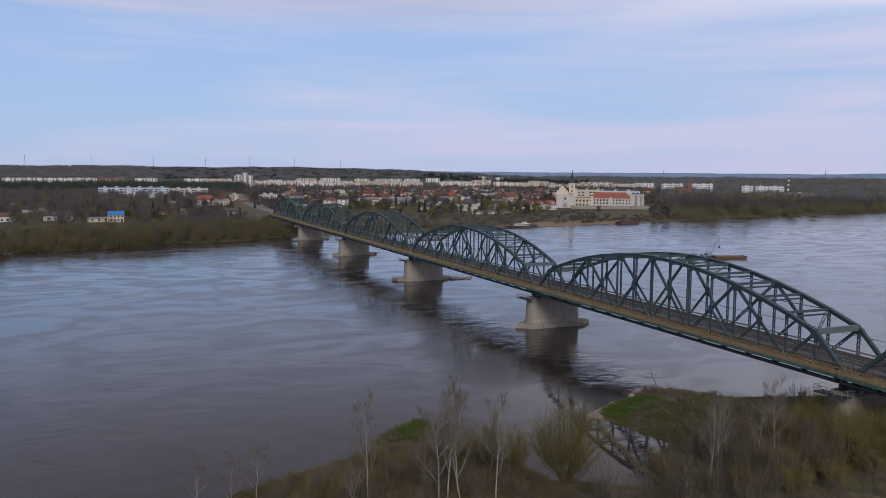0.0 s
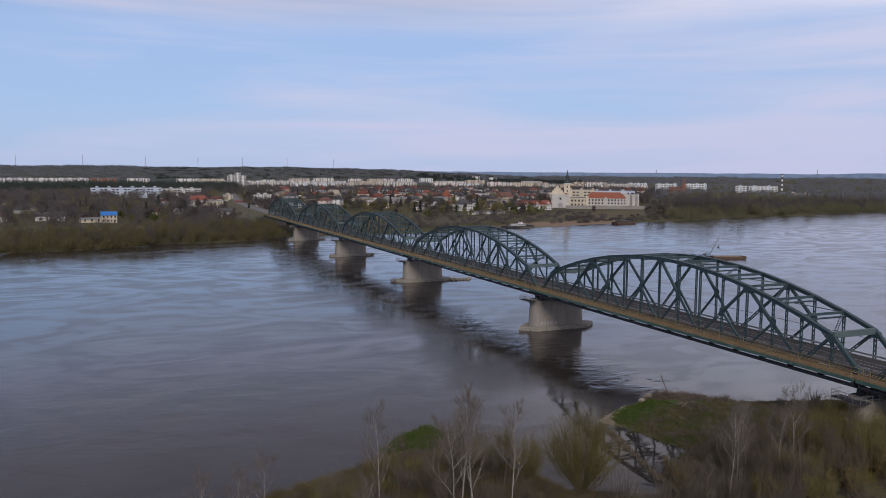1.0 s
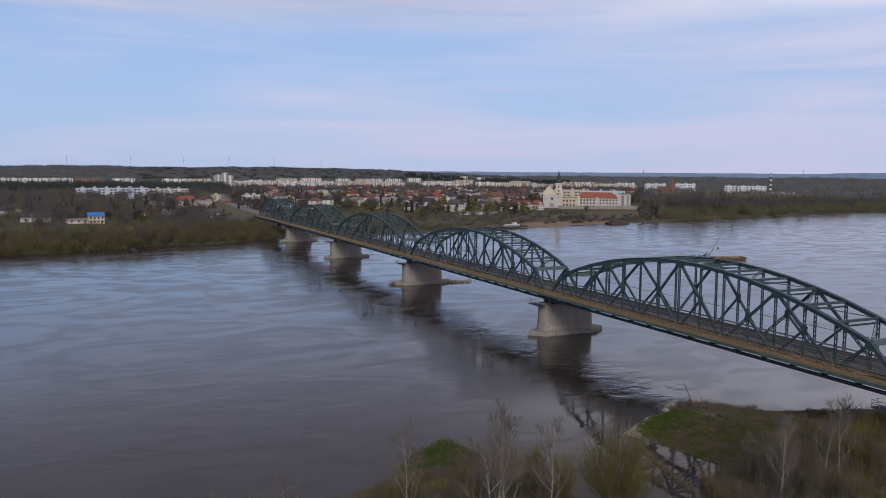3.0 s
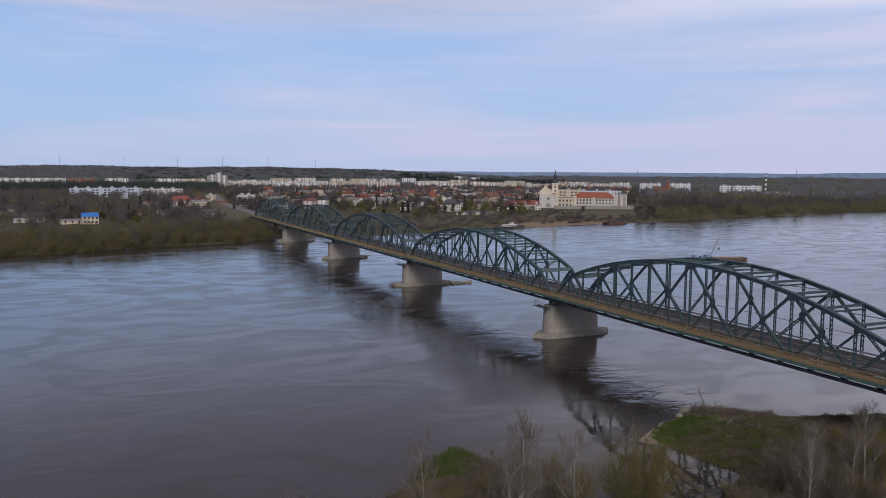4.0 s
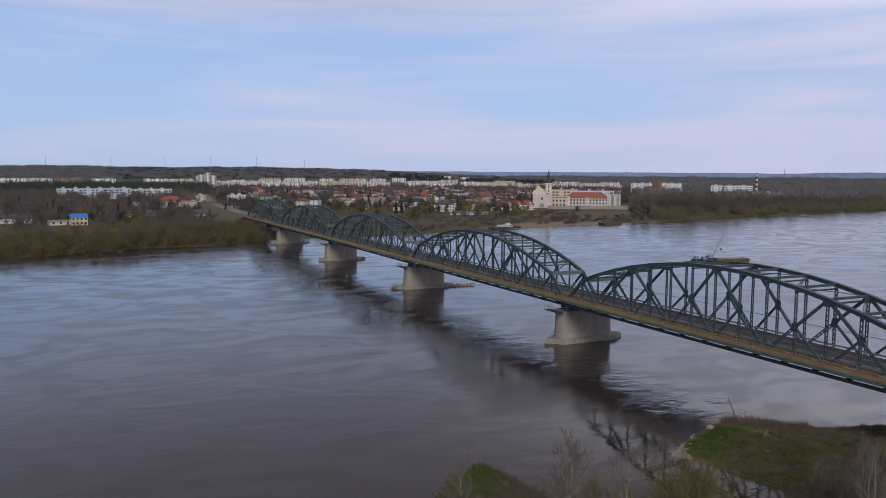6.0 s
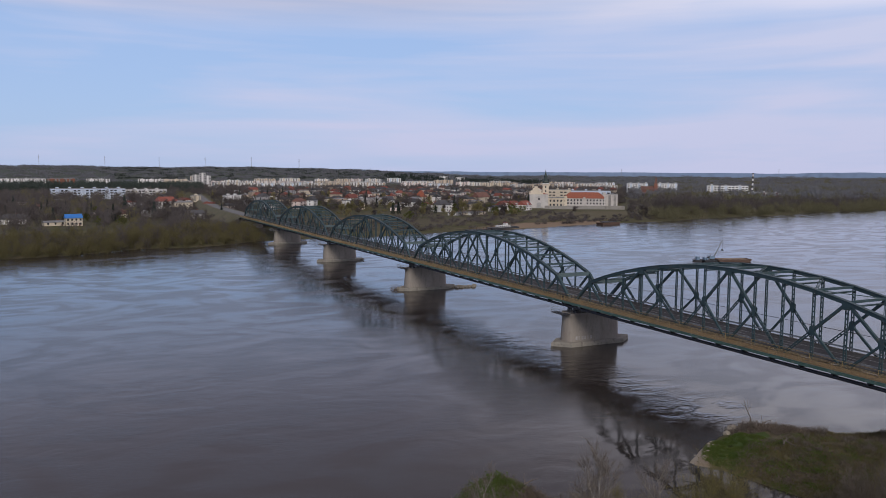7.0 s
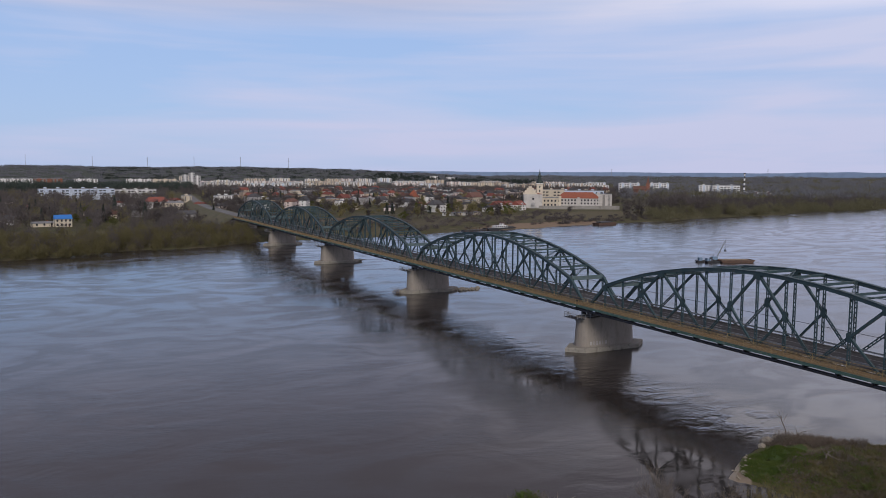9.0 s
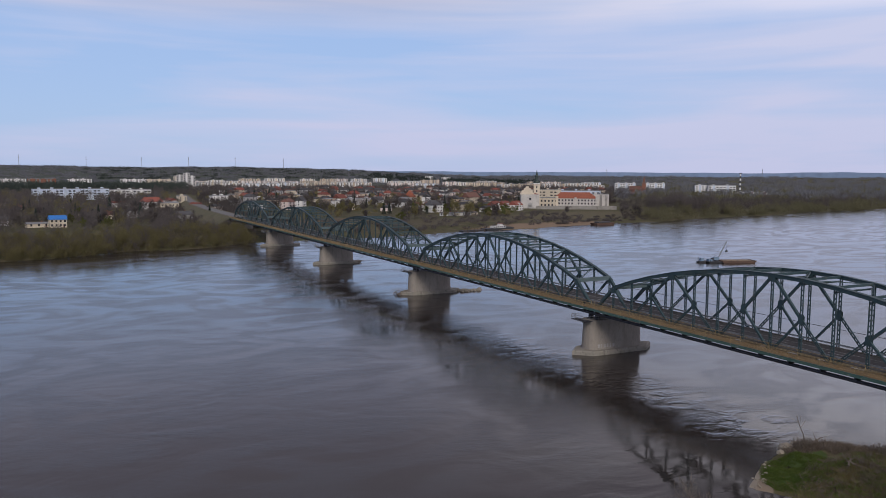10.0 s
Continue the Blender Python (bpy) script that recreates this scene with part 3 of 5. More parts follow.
GRASS = mat("rough_bank_grass", (0.14, 0.13, 0.055), (0.21, 0.175, 0.09), 0.3, 0.95, bump=0, coords="World", spec=0.2, through_light=0.45)
GRASS_FRESH = mat("fresh_bank_grass", (0.10, 0.155, 0.035), (0.13, 0.17, 0.045), 0.3, 0.95, bump=0, coords="World", spec=0.2, through_light=0.45)

rng = np.random.default_rng(7)


def tri_mesh(name, tris, material):
    """A mesh of loose triangles from an array (n, 3, 3)."""
    tris = np.asarray(tris, dtype=np.float32)
    n = len(tris)
    me = bpy.data.meshes.new(name)
    me.vertices.add(n * 3)
    me.vertices.foreach_set("co", tris.reshape(-1))
    me.loops.add(n * 3)
    me.loops.foreach_set("vertex_index", np.arange(n * 3, dtype=np.int32))
    me.polygons.add(n)
    me.polygons.foreach_set("loop_start", np.arange(0, n * 3, 3, dtype=np.int32))
    me.update()
    me.materials.append(material)
    return me


def flakes(centres, size, flat=0.0):
    """Small leaf-like triangles of random turn at the given centres."""
    n = len(centres)
    a = rng.normal(size=(n, 3))
    b = rng.normal(size=(n, 3))
    a[:, 2] *= 1 - flat
    a /= np.linalg.norm(a, axis=1, keepdims=True)
    b -= (a * b).sum(1, keepdims=True) * a
    b /= np.linalg.norm(b, axis=1, keepdims=True)
    s = size * rng.uniform(0.6, 1.4, (n, 1))
    return np.stack([centres + a * s, centres - a * s * 0.5 + b * s * 0.7, centres - a * s * 0.5 - b * s * 0.7], 1)


def slivers(starts, ends, width):
    """Thin twigs as long triangles."""
    d = ends - starts
    s = np.cross(d, rng.normal(size=d.shape))
    s /= np.linalg.norm(s, axis=1, keepdims=True) + 1e-9
    return np.stack([starts + s * width, starts - s * width, ends], 1)


def sprays(centres, size):
    """Upright sprays of fine twigs, much longer than wide, at the given centres."""
    d = rng.normal(size=(len(centres), 3)) * (0.55, 0.55, 0.45) + (0, 0, 0.75)
    d *= size * 1.9 * rng.uniform(0.6, 1.4, (len(centres), 1))
    return slivers(centres - d * 0.5, centres + d * 0.7, size * 0.30)


def grow(geo, twigs, tips, p, d, length, radius, depth, spread, lift):
    """One limb and, from it, smaller ones; the last become twigs."""
    n = 4
    pts, rad = [p], [radius]
    q, dr = Vector(p), Vector(d).normalized()
    for i in range(n):
        dr = (dr + Vector(rng.normal(size=3)) * 0.10 + Vector((0, 0, lift))).normalized()
        q = q + dr * (length / n)
        pts.append(q.copy())
        rad.append(radius * (1 - 0.72 * (i + 1) / n))
    geo.tube(pts, rad, 5 if depth > 1 else 3, cap=False)
    if depth == 0:
        for i in range(1, n + 1):
            for _ in range(5):
                e = pts[i] + (dr + Vector(rng.normal(size=3)) * 0.65 + Vector((0, 0, 0.25))) * length * rng.uniform(0.22, 0.5)
                twigs.append((tuple(pts[i]), tuple(e)))
                tips.append(tuple(e))
        return
    kids = 4 if depth > 1 else 5
    for i in range(kids):
        f = 0.3 + 0.7 * (i + rng.uniform(0, 0.8)) / kids
        k = min(n - 1, int(f * n))
        b = pts[k].lerp(pts[k + 1], f * n - k)
        side = Vector(rng.normal(size=3))
        side.z *= 0.3
        nd_ = (dr + side.normalized() * spread).normalized()
        grow(geo, twigs, tips, b, nd_, length * rng.uniform(0.42, 0.62) * (1.15 - 0.5 * f), max(0.018, radius * 0.45), depth - 1, spread, lift)


def bare_tree(name, height, bark, twig, label, leaf=None, trunks=1, spread=0.8, lift=0.10, leaf_size=0.10):
    """A leafless or budding tree: trunk, limbs and fine twigs."""
    g, tw, tips = Geo(), [], []
    for i in range(trunks):
        lean = Vector((rng.normal() * 0.10, rng.normal() * 0.10, 1)) if trunks == 1 else Vector((math.cos(i * 2.4) * 0.34, math.sin(i * 2.4) * 0.34, 1))
        base = Vector((0, 0, -0.3)) if trunks == 1 else Vector((math.cos(i * 2.4) * 0.3, math.sin(i * 2.4) * 0.3, -0.3))
        hh = height * rng.uniform(0.75, 0.9)
        n = 7
        pts, rad = [base], [height * (0.0085 if trunks == 1 else 0.010)]
        d = lean.normalized()
        q = base.copy()
        for k in range(n):
            d = (d + Vector(rng.normal(size=3)) * 0.05 + Vector((0, 0, 0.06))).normalized()
            q = q + d * hh / n
            pts.append(q.copy())
            rad.append(rad[0] * (1 - 0.85 * (k + 1) / n))
        g.tube(pts, rad, 6, cap=False)
        for k in range(9 if trunks == 1 else 7):
            f = 0.28 + 0.70 * (k + rng.uniform(0, 0.9)) / (9 if trunks == 1 else 7)
            m_ = min(n - 1, int(f * n))
            b = pts[m_].lerp(pts[m_ + 1], f * n - m_)
            an = k * 2.4 + rng.uniform(0, 1)
            grow(g, tw, tips, b, (math.cos(an) * spread, math.sin(an) * spread, 0.8), height * 0.30 * (1.25 - 0.75 * f), rad[0] * 0.42 * (1.1 - 0.6 * f), 1, 0.8, lift)
    tree = tagged(new(name), label, "tree")
    part("trunk", g, bark, tree)
    tw = np.array(tw)
    s, e = tw[:, 0], tw[:, 1]
    tri = [slivers(s, e, 0.014)]
    for _ in range(2):
        m_ = s + (e - s) * rng.uniform(0.3, 0.9, (len(s), 1))
        tri.append(slivers(m_, m_ + (e - s) * 0.35 + rng.normal(size=s.shape) * 0.28, 0.010))
    part("twig_mass", tri_mesh("twig_mass", np.concatenate(tri), twig), None, tree)
    if leaf:
        t_ = np.array(tips)
        c = np.concatenate([t_ + rng.normal(size=t_.shape) * 0.22, (s + e) / 2 + rng.normal(size=s.shape) * 0.25, *[t_ + rng.normal(size=t_.shape) * 0.38 for _ in range(3)]])
        part("crown", tri_mesh("crown", flakes(c, leaf_size), leaf), None, tree)
    return tree


def shrub(height, width, twig, leaf, label, stems=26, name="shrub", leaf_size=0.07, leaf_n=900, side=16, foot=0.55, thick=1.0):
    """Many thin stems fanning from the ground, with side twigs and, on some, buds."""
    g = Geo()
    s_, e_ = [], []
    for i in range(stems):
        an, rr = rng.uniform(0, 6.28), width * 0.5 * math.sqrt(rng.uniform(0, 1))
        base = Vector((math.cos(an) * rr * foot, math.sin(an) * rr * foot, -0.2))
        tip = Vector((math.cos(an) * rr * 1.1, math.sin(an) * rr * 1.1, height * (rng.uniform(0.6, 1.0) if foot > 0.3 else (1.0 - 0.55 * (rr / (width * 0.5)) ** 2) * rng.uniform(0.8, 1.0))))
        mid = base.lerp(tip, 0.5) + Vector(rng.normal(size=3)) * 0.12 * height * 0.4
        r0 = (0.018 + 0.005 * height) * thick
        g.tube([base, mid, tip], [r0, r0 * 0.65, 0.008], 3, cap=False)
        for k in range(side):
            f = rng.uniform(0.2, 1.0)
            b = base.lerp(mid, f * 2) if f < 0.5 else mid.lerp(tip, f * 2 - 1)
            d = (tip - base).normalized() + Vector(rng.normal(size=3)) * 0.45
            s_.append(tuple(b))
            e_.append(tuple(b + d * height * rng.uniform(0.10, 0.26)))
    sh = tagged(new(name), label, "shrub")
    part("stem_mass", g, twig, sh)
    s, e = np.array(s_), np.array(e_)
    m_ = s + (e - s) * rng.uniform(0.2, 0.9, (len(s), 1))
    part("twig_mass", tri_mesh("twig_mass", np.concatenate([slivers(s, e, 0.012), slivers(m_, m_ + (e - s) * 0.5 + rng.normal(size=s.shape) * 0.16, 0.009)]), twig), None, sh)
    if leaf:
        k = rng.integers(0, len(s), leaf_n)
        c = s[k] + (e - s)[k] * rng.uniform(0.2, 1.05, (leaf_n, 1)) + rng.normal(size=(leaf_n, 3)) * 0.08
        part("foliage", tri_mesh("foliage", flakes(c, leaf_size), leaf), None, sh)
    return sh


def crown_cloud(n, w, h, base, clumps=14, clump_r=0.28):
    """Points of a ragged crown made of clumps."""
    cc = rng.normal(size=(clumps, 3))
    cc /= np.linalg.norm(cc, axis=1, keepdims=True)
    cc *= rng.uniform(0.35, 0.95, (clumps, 1))
    k = rng.integers(0, clumps, n)
    p = cc[k] + rng.normal(size=(n, 3)) * clump_r * 0.75
    p[:, 0] *= w / 2
    p[:, 1] *= w / 2
    p[:, 2] = base + (p[:, 2] * 0.5 + 0.5) * (h - base)
    p[:, 2] = np.maximum(p[:, 2], base * 0.6)
    return p


def far_tree(h, w, crown, label, n=420, name="tree", size=0.55):
    t = tagged(new(name), label, "tree")
    g = Geo()
    g.tube([(0, 0, -0.5), (0.1, 0, h * 0.3), (0.0, 0.15, h * 0.75)], [h * 0.022, h * 0.016, 0.05], 6, cap=False)
    for i in range(7):
        an = i * 2.4
        z = h * (0.22 + 0.07 * i)
        g.tube([(0.05, 0, z), (math.cos(an) * w * 0.22, math.sin(an) * w * 0.22, z + h * 0.14), (math.cos(an) * w * 0.36, math.sin(an) * w * 0.36, z + h * 0.30)], [h * 0.011, h * 0.007, 0.03], 4, cap=False)
    part("trunk", g, BARK, t)
    part("crown", tri_mesh("crown", flakes(crown_cloud(n, w, h, h * 0.22), size), crown), None, t)
    return t


def conifer(h, w, label):
    t = tagged(new("conifer"), label, "tree")
    part("trunk", Geo().tube([(0, 0, -0.5), (0, 0, h * 0.95)], [h * 0.02, 0.04], 6, cap=False), BARK, t)
    n = 420
    z = rng.uniform(0.08, 1.0, n)
    an = rng.uniform(0, 6.28, n)
    r = w / 2 * (1.03 - z) * np.sqrt(rng.uniform(0.3, 1, n))
    part("crown", tri_mesh("crown", flakes(np.stack([np.cos(an) * r, np.sin(an) * r, z * h], 1), 0.5), CROWN_PINE), None, t)
    return t


def scatter_copies(protos, places, group="", slim=1.0):
    """First use of each prototype keeps it; later ones are copies."""
    used = set()
    for i, (x, y, sc) in enumerate(places):
        p = protos[int(rng.integers(0, len(protos)))]
        m_ = pose(x, y, land(x, y) - 0.05, 0, 0, float(rng.uniform(0, 360))) 
        if p.name in used:
            o = copy_thing(p, m_)
        else:
            o = p
            o.matrix_basis = m_
            used.add(p.name)
        o.scale = (sc * slim, sc * slim, sc * float(rng.uniform(0.9, 1.12)))
        if group:
            o["group"] = group
    for p in protos:
        if p.name not in used:
            for o in (*p.children_recursive, p):
                bpy.data.objects.remove(o)


# near bank: birches and other bare trees
birches = [bare_tree("birch", h, BIRCH, TWIG_PALE, "slender bare birch with pale trunk on the river bank") for h in (13.5, 12.0, 14.5)]
scatter_copies(birches, [(-67.5, -2.0, 1.2), (-76.5, 1.0, 1.0), (-65.3, 0.0, 1.12), (-69.5, -4.0, 1.2), (-66.2, -3.2, 1.1), (-95.5, 8.0, 0.62), (-89.0, 6.0, 0.7), (-92.0, 3.0, 0.7), (-62.0, -4.0, 1.0),
                         (-80.5, -4.0, 0.75), (-25.0, -2.5, 0.85), (-24.0, -7.0, 0.95), (-30.0, -6.0, 0.8), (-19.0, -5.0, 0.8), (-34.0, -9.0, 0.9)], "bare birches on the near bank", 0.82)
bares = [bare_tree("bare_tree", h, BARK, TWIG, "bare grey-brown tree on the near river bank", spread=0.95) for h in (8.5, 7.0, 9.5)]
scatter_copies(bares, [(-66.0, 4.5, 0.8), (-60.0, 2.0, 0.75), (-57.5, 6.0, 0.7), (-73.0, 4.0, 0.6), (-28.0, 1.0, 0.8), (-21.0, 1.5, 0.75), (-15.0, -2.0, 0.8), (-31.0, -11.0, 0.9), (-12.0, 3.0, 0.6), (-9.0, -6.0, 0.9),
                       (-17.0, -9.0, 0.9), (-40.0, -12.0, 0.8), (-70.0, -3.0, 0.8), (-83.0, 2.0, 0.5)], "bare trees on the near bank")
WILLOW_AT = (-48.6, 2.0)
g = Geo().tube([(0, 0, -0.3), (-0.5, 0.1, 1.6), (-1.3, 0.3, 3.2), (-1.9, 0.3, 4.8)], [0.09, 0.07, 0.05, 0.015], 6)
for p_, q_ in (((-0.7, 0.15, 2.0), (-1.8, 0.4, 2.9)), ((-1.0, 0.2, 2.6), (-0.2, 0.0, 3.9)), ((-1.4, 0.3, 3.5), (-2.5, 0.6, 4.2)), ((-1.2, 0.25, 3.0), (-0.9, 0.4, 4.4))):
    g.tube([p_, Vector(p_).lerp(Vector(q_), 0.5) + Vector((0, 0, -0.1)), q_], [0.04, 0.028, 0.01], 4)
dead = tagged(part("dead_tree", g, BARK), "thin dead tree leaning over the water's edge", "tree")
dead.matrix_basis = pose(-9.5, 33.2, 0.1, 0, 0, 0)

willow = shrub(10.2, 9.0, TWIG_OLIVE, LEAF_WILLOW, "yellow-green budding willow with many upright stems", stems=70, name="willow", leaf_size=0.055, leaf_n=22000, side=70, foot=0.16, thick=0.7)
willow["category"] = "tree"
for x_, y_, k_ in ((-56.0, 9.5, 0.62), (-53.5, 7.0, 0.55), (-58.5, 12.0, 0.5)):
    w_ = copy_thing(willow, pose(x_, y_, 0.4, 0, 0, k_ * 400))
    w_.scale = (k_ * 0.7, k_ * 0.7, k_)
    w_["label"] = "small budding willow on the edge of the inlet"
willow.matrix_basis = pose(*WILLOW_AT, 0.2, 0, 0, 30)
brown = [shrub(h, w, TWIG, None, "bare brown twiggy shrub on the river bank") for h, w in ((3.6, 3.4), (2.8, 3.0), (4.4, 3.6))]
olive = [shrub(h, w, TWIG_OLIVE, LEAF_WILLOW, "budding olive-green shrub on the river bank", leaf_n=2600, leaf_size=0.06, stems=38, side=26) for h, w in ((4.8, 4.2), (3.6, 3.8), (6.0, 4.8))]
ochre = [shrub(h, w, TWIG_PALE, LEAF_OCHRE, "ochre catkin-covered shrub on the river bank", leaf_n=2000, leaf_size=0.08) for h, w in ((3.4, 3.2), (2.6, 2.8))]
reeds = [shrub(h, 1.6, TWIG_PALE, None, "pale dry reed clump on the bank", stems=40, name="reed_clump") for h in (1.6, 2.0)]


def band(n, centre, size, turn, smin, smax, keep=0.6):
    """Places strewn over an ellipse, on dry land only."""
    out = []
    c, s = math.cos(radians(turn)), math.sin(radians(turn))
    while len(out) < n:
        r, an = math.sqrt(rng.uniform(0, 1)), rng.uniform(0, 6.283)
        u, v = r * math.cos(an) * size[0], r * math.sin(an) * size[1]
        x, y = centre[0] + u * c - v * s, centre[1] + u * s + v * c
        if near_side(x, y) > keep:
            out.append((x, y, float(rng.uniform(smin, smax))))
    return out


scatter_copies(brown, band(46, (-24, -6), (20, 9), 15, 0.8, 1.35) + band(34, (-70, 2), (20, 10), 25, 0.5, 1.0, 1.5) + band(16, (-8, 4), (12, 7), 15, 0.7, 1.2) + band(16, (-44, -12), (14, 7), 0, 0.7, 1.1) + band(20, (-78, 4), (16, 8), 20, 0.4, 0.8, 1.0), "bare shrubs of the near bank")
scatter_copies(olive, band(40, (-5, -5), (15, 8), 15, 0.7, 1.05) + band(10, (-74, 9), (12, 6), 25, 0.4, 0.7, 1.5) + band(10, (-18, -10), (16, 6), 10, 0.7, 1.1), "budding shrubs of the near bank")
scatter_copies(ochre, band(16, (-12, -12), (13, 5), 10, 0.8, 1.2) + band(8, (-78, 11), (8, 4), 20, 0.4, 0.6, 1.2) + [(-33.0, 4.0, 0.5), (-34.5, 1.0, 0.6), (-36.0, -2.0, 0.7)], "ochre shrubs of the near bank")
scatter_copies(reeds, [(-4.5, 24.2, 0.9), (5.0, 20.2, 0.9), (7.5, 19.8, 0.8), (11.5, 18.8, 1.0), (-14.0, 31.0, 0.9), (-11.5, 31.5, 0.9)] + band(16, (0, 14), (14, 5), -10, 0.4, 0.8) + band(12, (-72, 16), (14, 7), 25, 0.35, 0.7) + band(6, (-12, 22), (10, 6), 10, 0.3, 0.6), "dry reed clumps")


def tufts(name, n, centre, size, turn, hmin, hmax, material, label, width=0.03, lo=0.15):
    pl = np.array([(x, y, land(x, y)) for x, y, _ in band(n, centre, size, turn, 1, 1, lo)])
    k = np.repeat(np.arange(n), 9)
    s = pl[k] + rng.normal(size=(n * 9, 3)) * (0.16, 0.16, 0.0)
    e = s + rng.normal(size=s.shape) * (0.14, 0.14, 0.0)
    e[:, 2] += rng.uniform(hmin, hmax, len(s))
    s[:, 2] -= 0.05
    ob = part(name, tri_mesh(name, slivers(s, e, width), material), None)
    return tagged(ob, label, "grass", kind="stuff")


tufts("rough_grass", 6000, (-12, 10), (26, 15), 15, 0.15, 0.55, GRASS, "rough dry grass on the near bank")
tufts("spit_grass", 4000, (-72, 12), (27, 20), 30, 0.15, 0.6, GRASS, "olive rough grass on the bank spit")
tufts("fresh_grass", 3000, (-21, 25.5), (8, 4), 25, 0.08, 0.22, GRASS_FRESH, "fresh green grass by the beach", 0.035)
tufts("fresh_spit_grass", 1500, (-61.5, 29), (6, 4.5), 40, 0.15, 0.75, GRASS_FRESH, "fresh green nettles and grass on the tip of the spit", 0.05)

# driftwood on the spit and along the bank
WOOD = mat("grey_driftwood", (0.12, 0.10, 0.085), (0.18, 0.155, 0.13), 3.0, 0.85)


def driftwood(x, y, turn, length):
    g = Geo()
    pts = [Vector((0, 0, 0.1)), Vector((length * 0.4, 0.1, 0.28)), Vector((length * 0.75, -0.1, 0.5)), Vector((length, 0.15, 0.45))]
    g.tube(pts, [0.14, 0.11, 0.07, 0.03], 6)
    g.tube([pts[1], pts[1] + Vector((0.6, 0.7, 0.5)), pts[1] + Vector((1.1, 1.0, 0.9))], [0.07, 0.05, 0.02], 5)
    g.tube([pts[2], pts[2] + Vector((0.3, -0.6, 0.3)), pts[2] + Vector((0.7, -1.1, 0.7))], [0.05, 0.03, 0.015], 5)
    ob = part("driftwood", g, WOOD)
    ob.matrix_basis = pose(x, y, land(x, y), 0, 0, turn)
    return tagged(ob, "grey weathered driftwood branch lying on the bank", "driftwood", "driftwood")


for x, y, a, l in ((-57.5, 27.0, 20, 3.0), (-58.5, 24.5, 70, 2.4), (-60.0, 22.0, 140, 2.8), (-16.5, 21.0, 30, 2.6), (-15.0, 20.0, 110, 2.0), (-8.0, 33.0, 10, 2.5), (-12.0, 32.5, -30, 3.0), (-55.5, 16.0, 60, 2.2), (-66.0, 25.0, 160, 2.0), (-53.0, 10.0, 100, 2.4)):
    driftwood(x, y, a, l)

# low reedy ridge across the inlet
pl = []
for i in range(2200):
    f = rng.uniform(0, 1)
    pl.append((-31.5 + f * -5.5 + rng.normal() * 0.25, 20.5 - f * 20 + rng.normal() * 0.3, 0.02))
pl = np.array(pl)
pl = pl[np.sin(pl[:, 1] * 2.1) + rng.normal(size=len(pl)) * 0.6 > -0.3]
ob = part("reed_strip", tri_mesh("reed_strip", slivers(pl, pl + np.stack([rng.normal(size=len(pl)) * 0.2, rng.normal(size=len(pl)) * 0.2, rng.uniform(0.15, 0.65, len(pl))], 1), 0.05), TWIG), None)
tagged(ob, "dark strip of dead reeds standing in the inlet", "reeds", kind="stuff")


def tangle(name, n, centre, size, turn, hmin, hmax, material, label, lo=1.0, leaf=0.06, cane=0.016):
    """Knee- to head-high undergrowth: arching canes with side twigs and dry leaves."""
    pl = [(x, y, land(x, y) - 0.1) for x, y, _ in band(n, centre, size, turn, 1, 1, lo)]
    pl = np.array([p for p in pl if noise.noise((p[0] * 0.33, p[1] * 0.33, len(name))) > -0.08])
    n = len(pl)
    k = np.repeat(np.arange(n), 14)
    s = pl[k] + rng.normal(size=(len(k), 3)) * (0.45, 0.45, 0.0)
    e = s + rng.normal(size=s.shape) * (0.5, 0.5, 0.0)
    e[:, 2] += rng.uniform(hmin, hmax, len(k)) * np.repeat(rng.uniform(0.4, 1.0, n), 14)
    m_ = s + (e - s) * rng.uniform(0.3, 0.9, (len(s), 1))
    t_ = m_ + rng.normal(size=s.shape) * 0.28 + (0, 0, 0.15)
    lf = flakes(s + (e - s) * rng.uniform(0.1, 1.0, (len(s), 1)) + rng.normal(size=s.shape) * 0.12, leaf)
    ob = part(name, tri_mesh(name, np.concatenate([slivers(s, e, cane), slivers(m_, t_, cane * 0.75), lf]), material), None)
    return tagged(ob, label, "undergrowth", kind="stuff")


tangle("bank_undergrowth", 2600, (-22, -6), (26, 14), 15, 0.8, 2.2, TWIG, "bare brown undergrowth between the shrubs of the near bank")
tangle("olive_undergrowth", 1800, (-6, -2), (20, 12), 15, 0.8, 2.4, LEAF_WILLOW, "olive budding undergrowth on the near bank")
tangle("spit_undergrowth", 2600, (-70, 5), (24, 14), 25, 0.6, 2.2, TWIG, "bare brown undergrowth on the spit", 1.6)
tangle("spit_brambles", 1400, (-77, 11), (17, 9), 25, 0.4, 1.4, LEAF_OCHRE, "dry ochre brambles on the spit", 1.2)
tangle("bank_brambles", 700, (-8, 16), (16, 7), 5, 0.3, 0.9, TWIG, "low brown brambles on the grassy bank", 1.5)
tangle("inlet_undergrowth", 1300, (-50, -9), (16, 9), 0, 0.4, 1.4, TWIG, "bare brown undergrowth beside the inlet", 0.5)
tangle("near_brambles", 1000, (-64, 0), (16, 10), 10, 0.4, 1.3, LEAF_OCHRE, "dry ochre brambles under the birches", 0.8)
tangle("spit_thorns", 900, (-63, 23), (10, 8), 40, 0.3, 1.3, BARK, "dark thorny scrub behind the tip of the spit", 0.3, 0.08, 0.03)
tangle("spit_weeds", 520, (-63, 27.5), (7, 5), 40, 0.3, 1.0, GRASS_FRESH, "fresh green nettles and docks on the tip of the spit", 0.1, 0.17, 0.03)
tangle("shore_weeds", 420, (-78, 16), (15, 5), 25, 0.3, 1.0, GRASS, "olive weeds along the edge of the spit", 0.1, 0.14, 0.03)
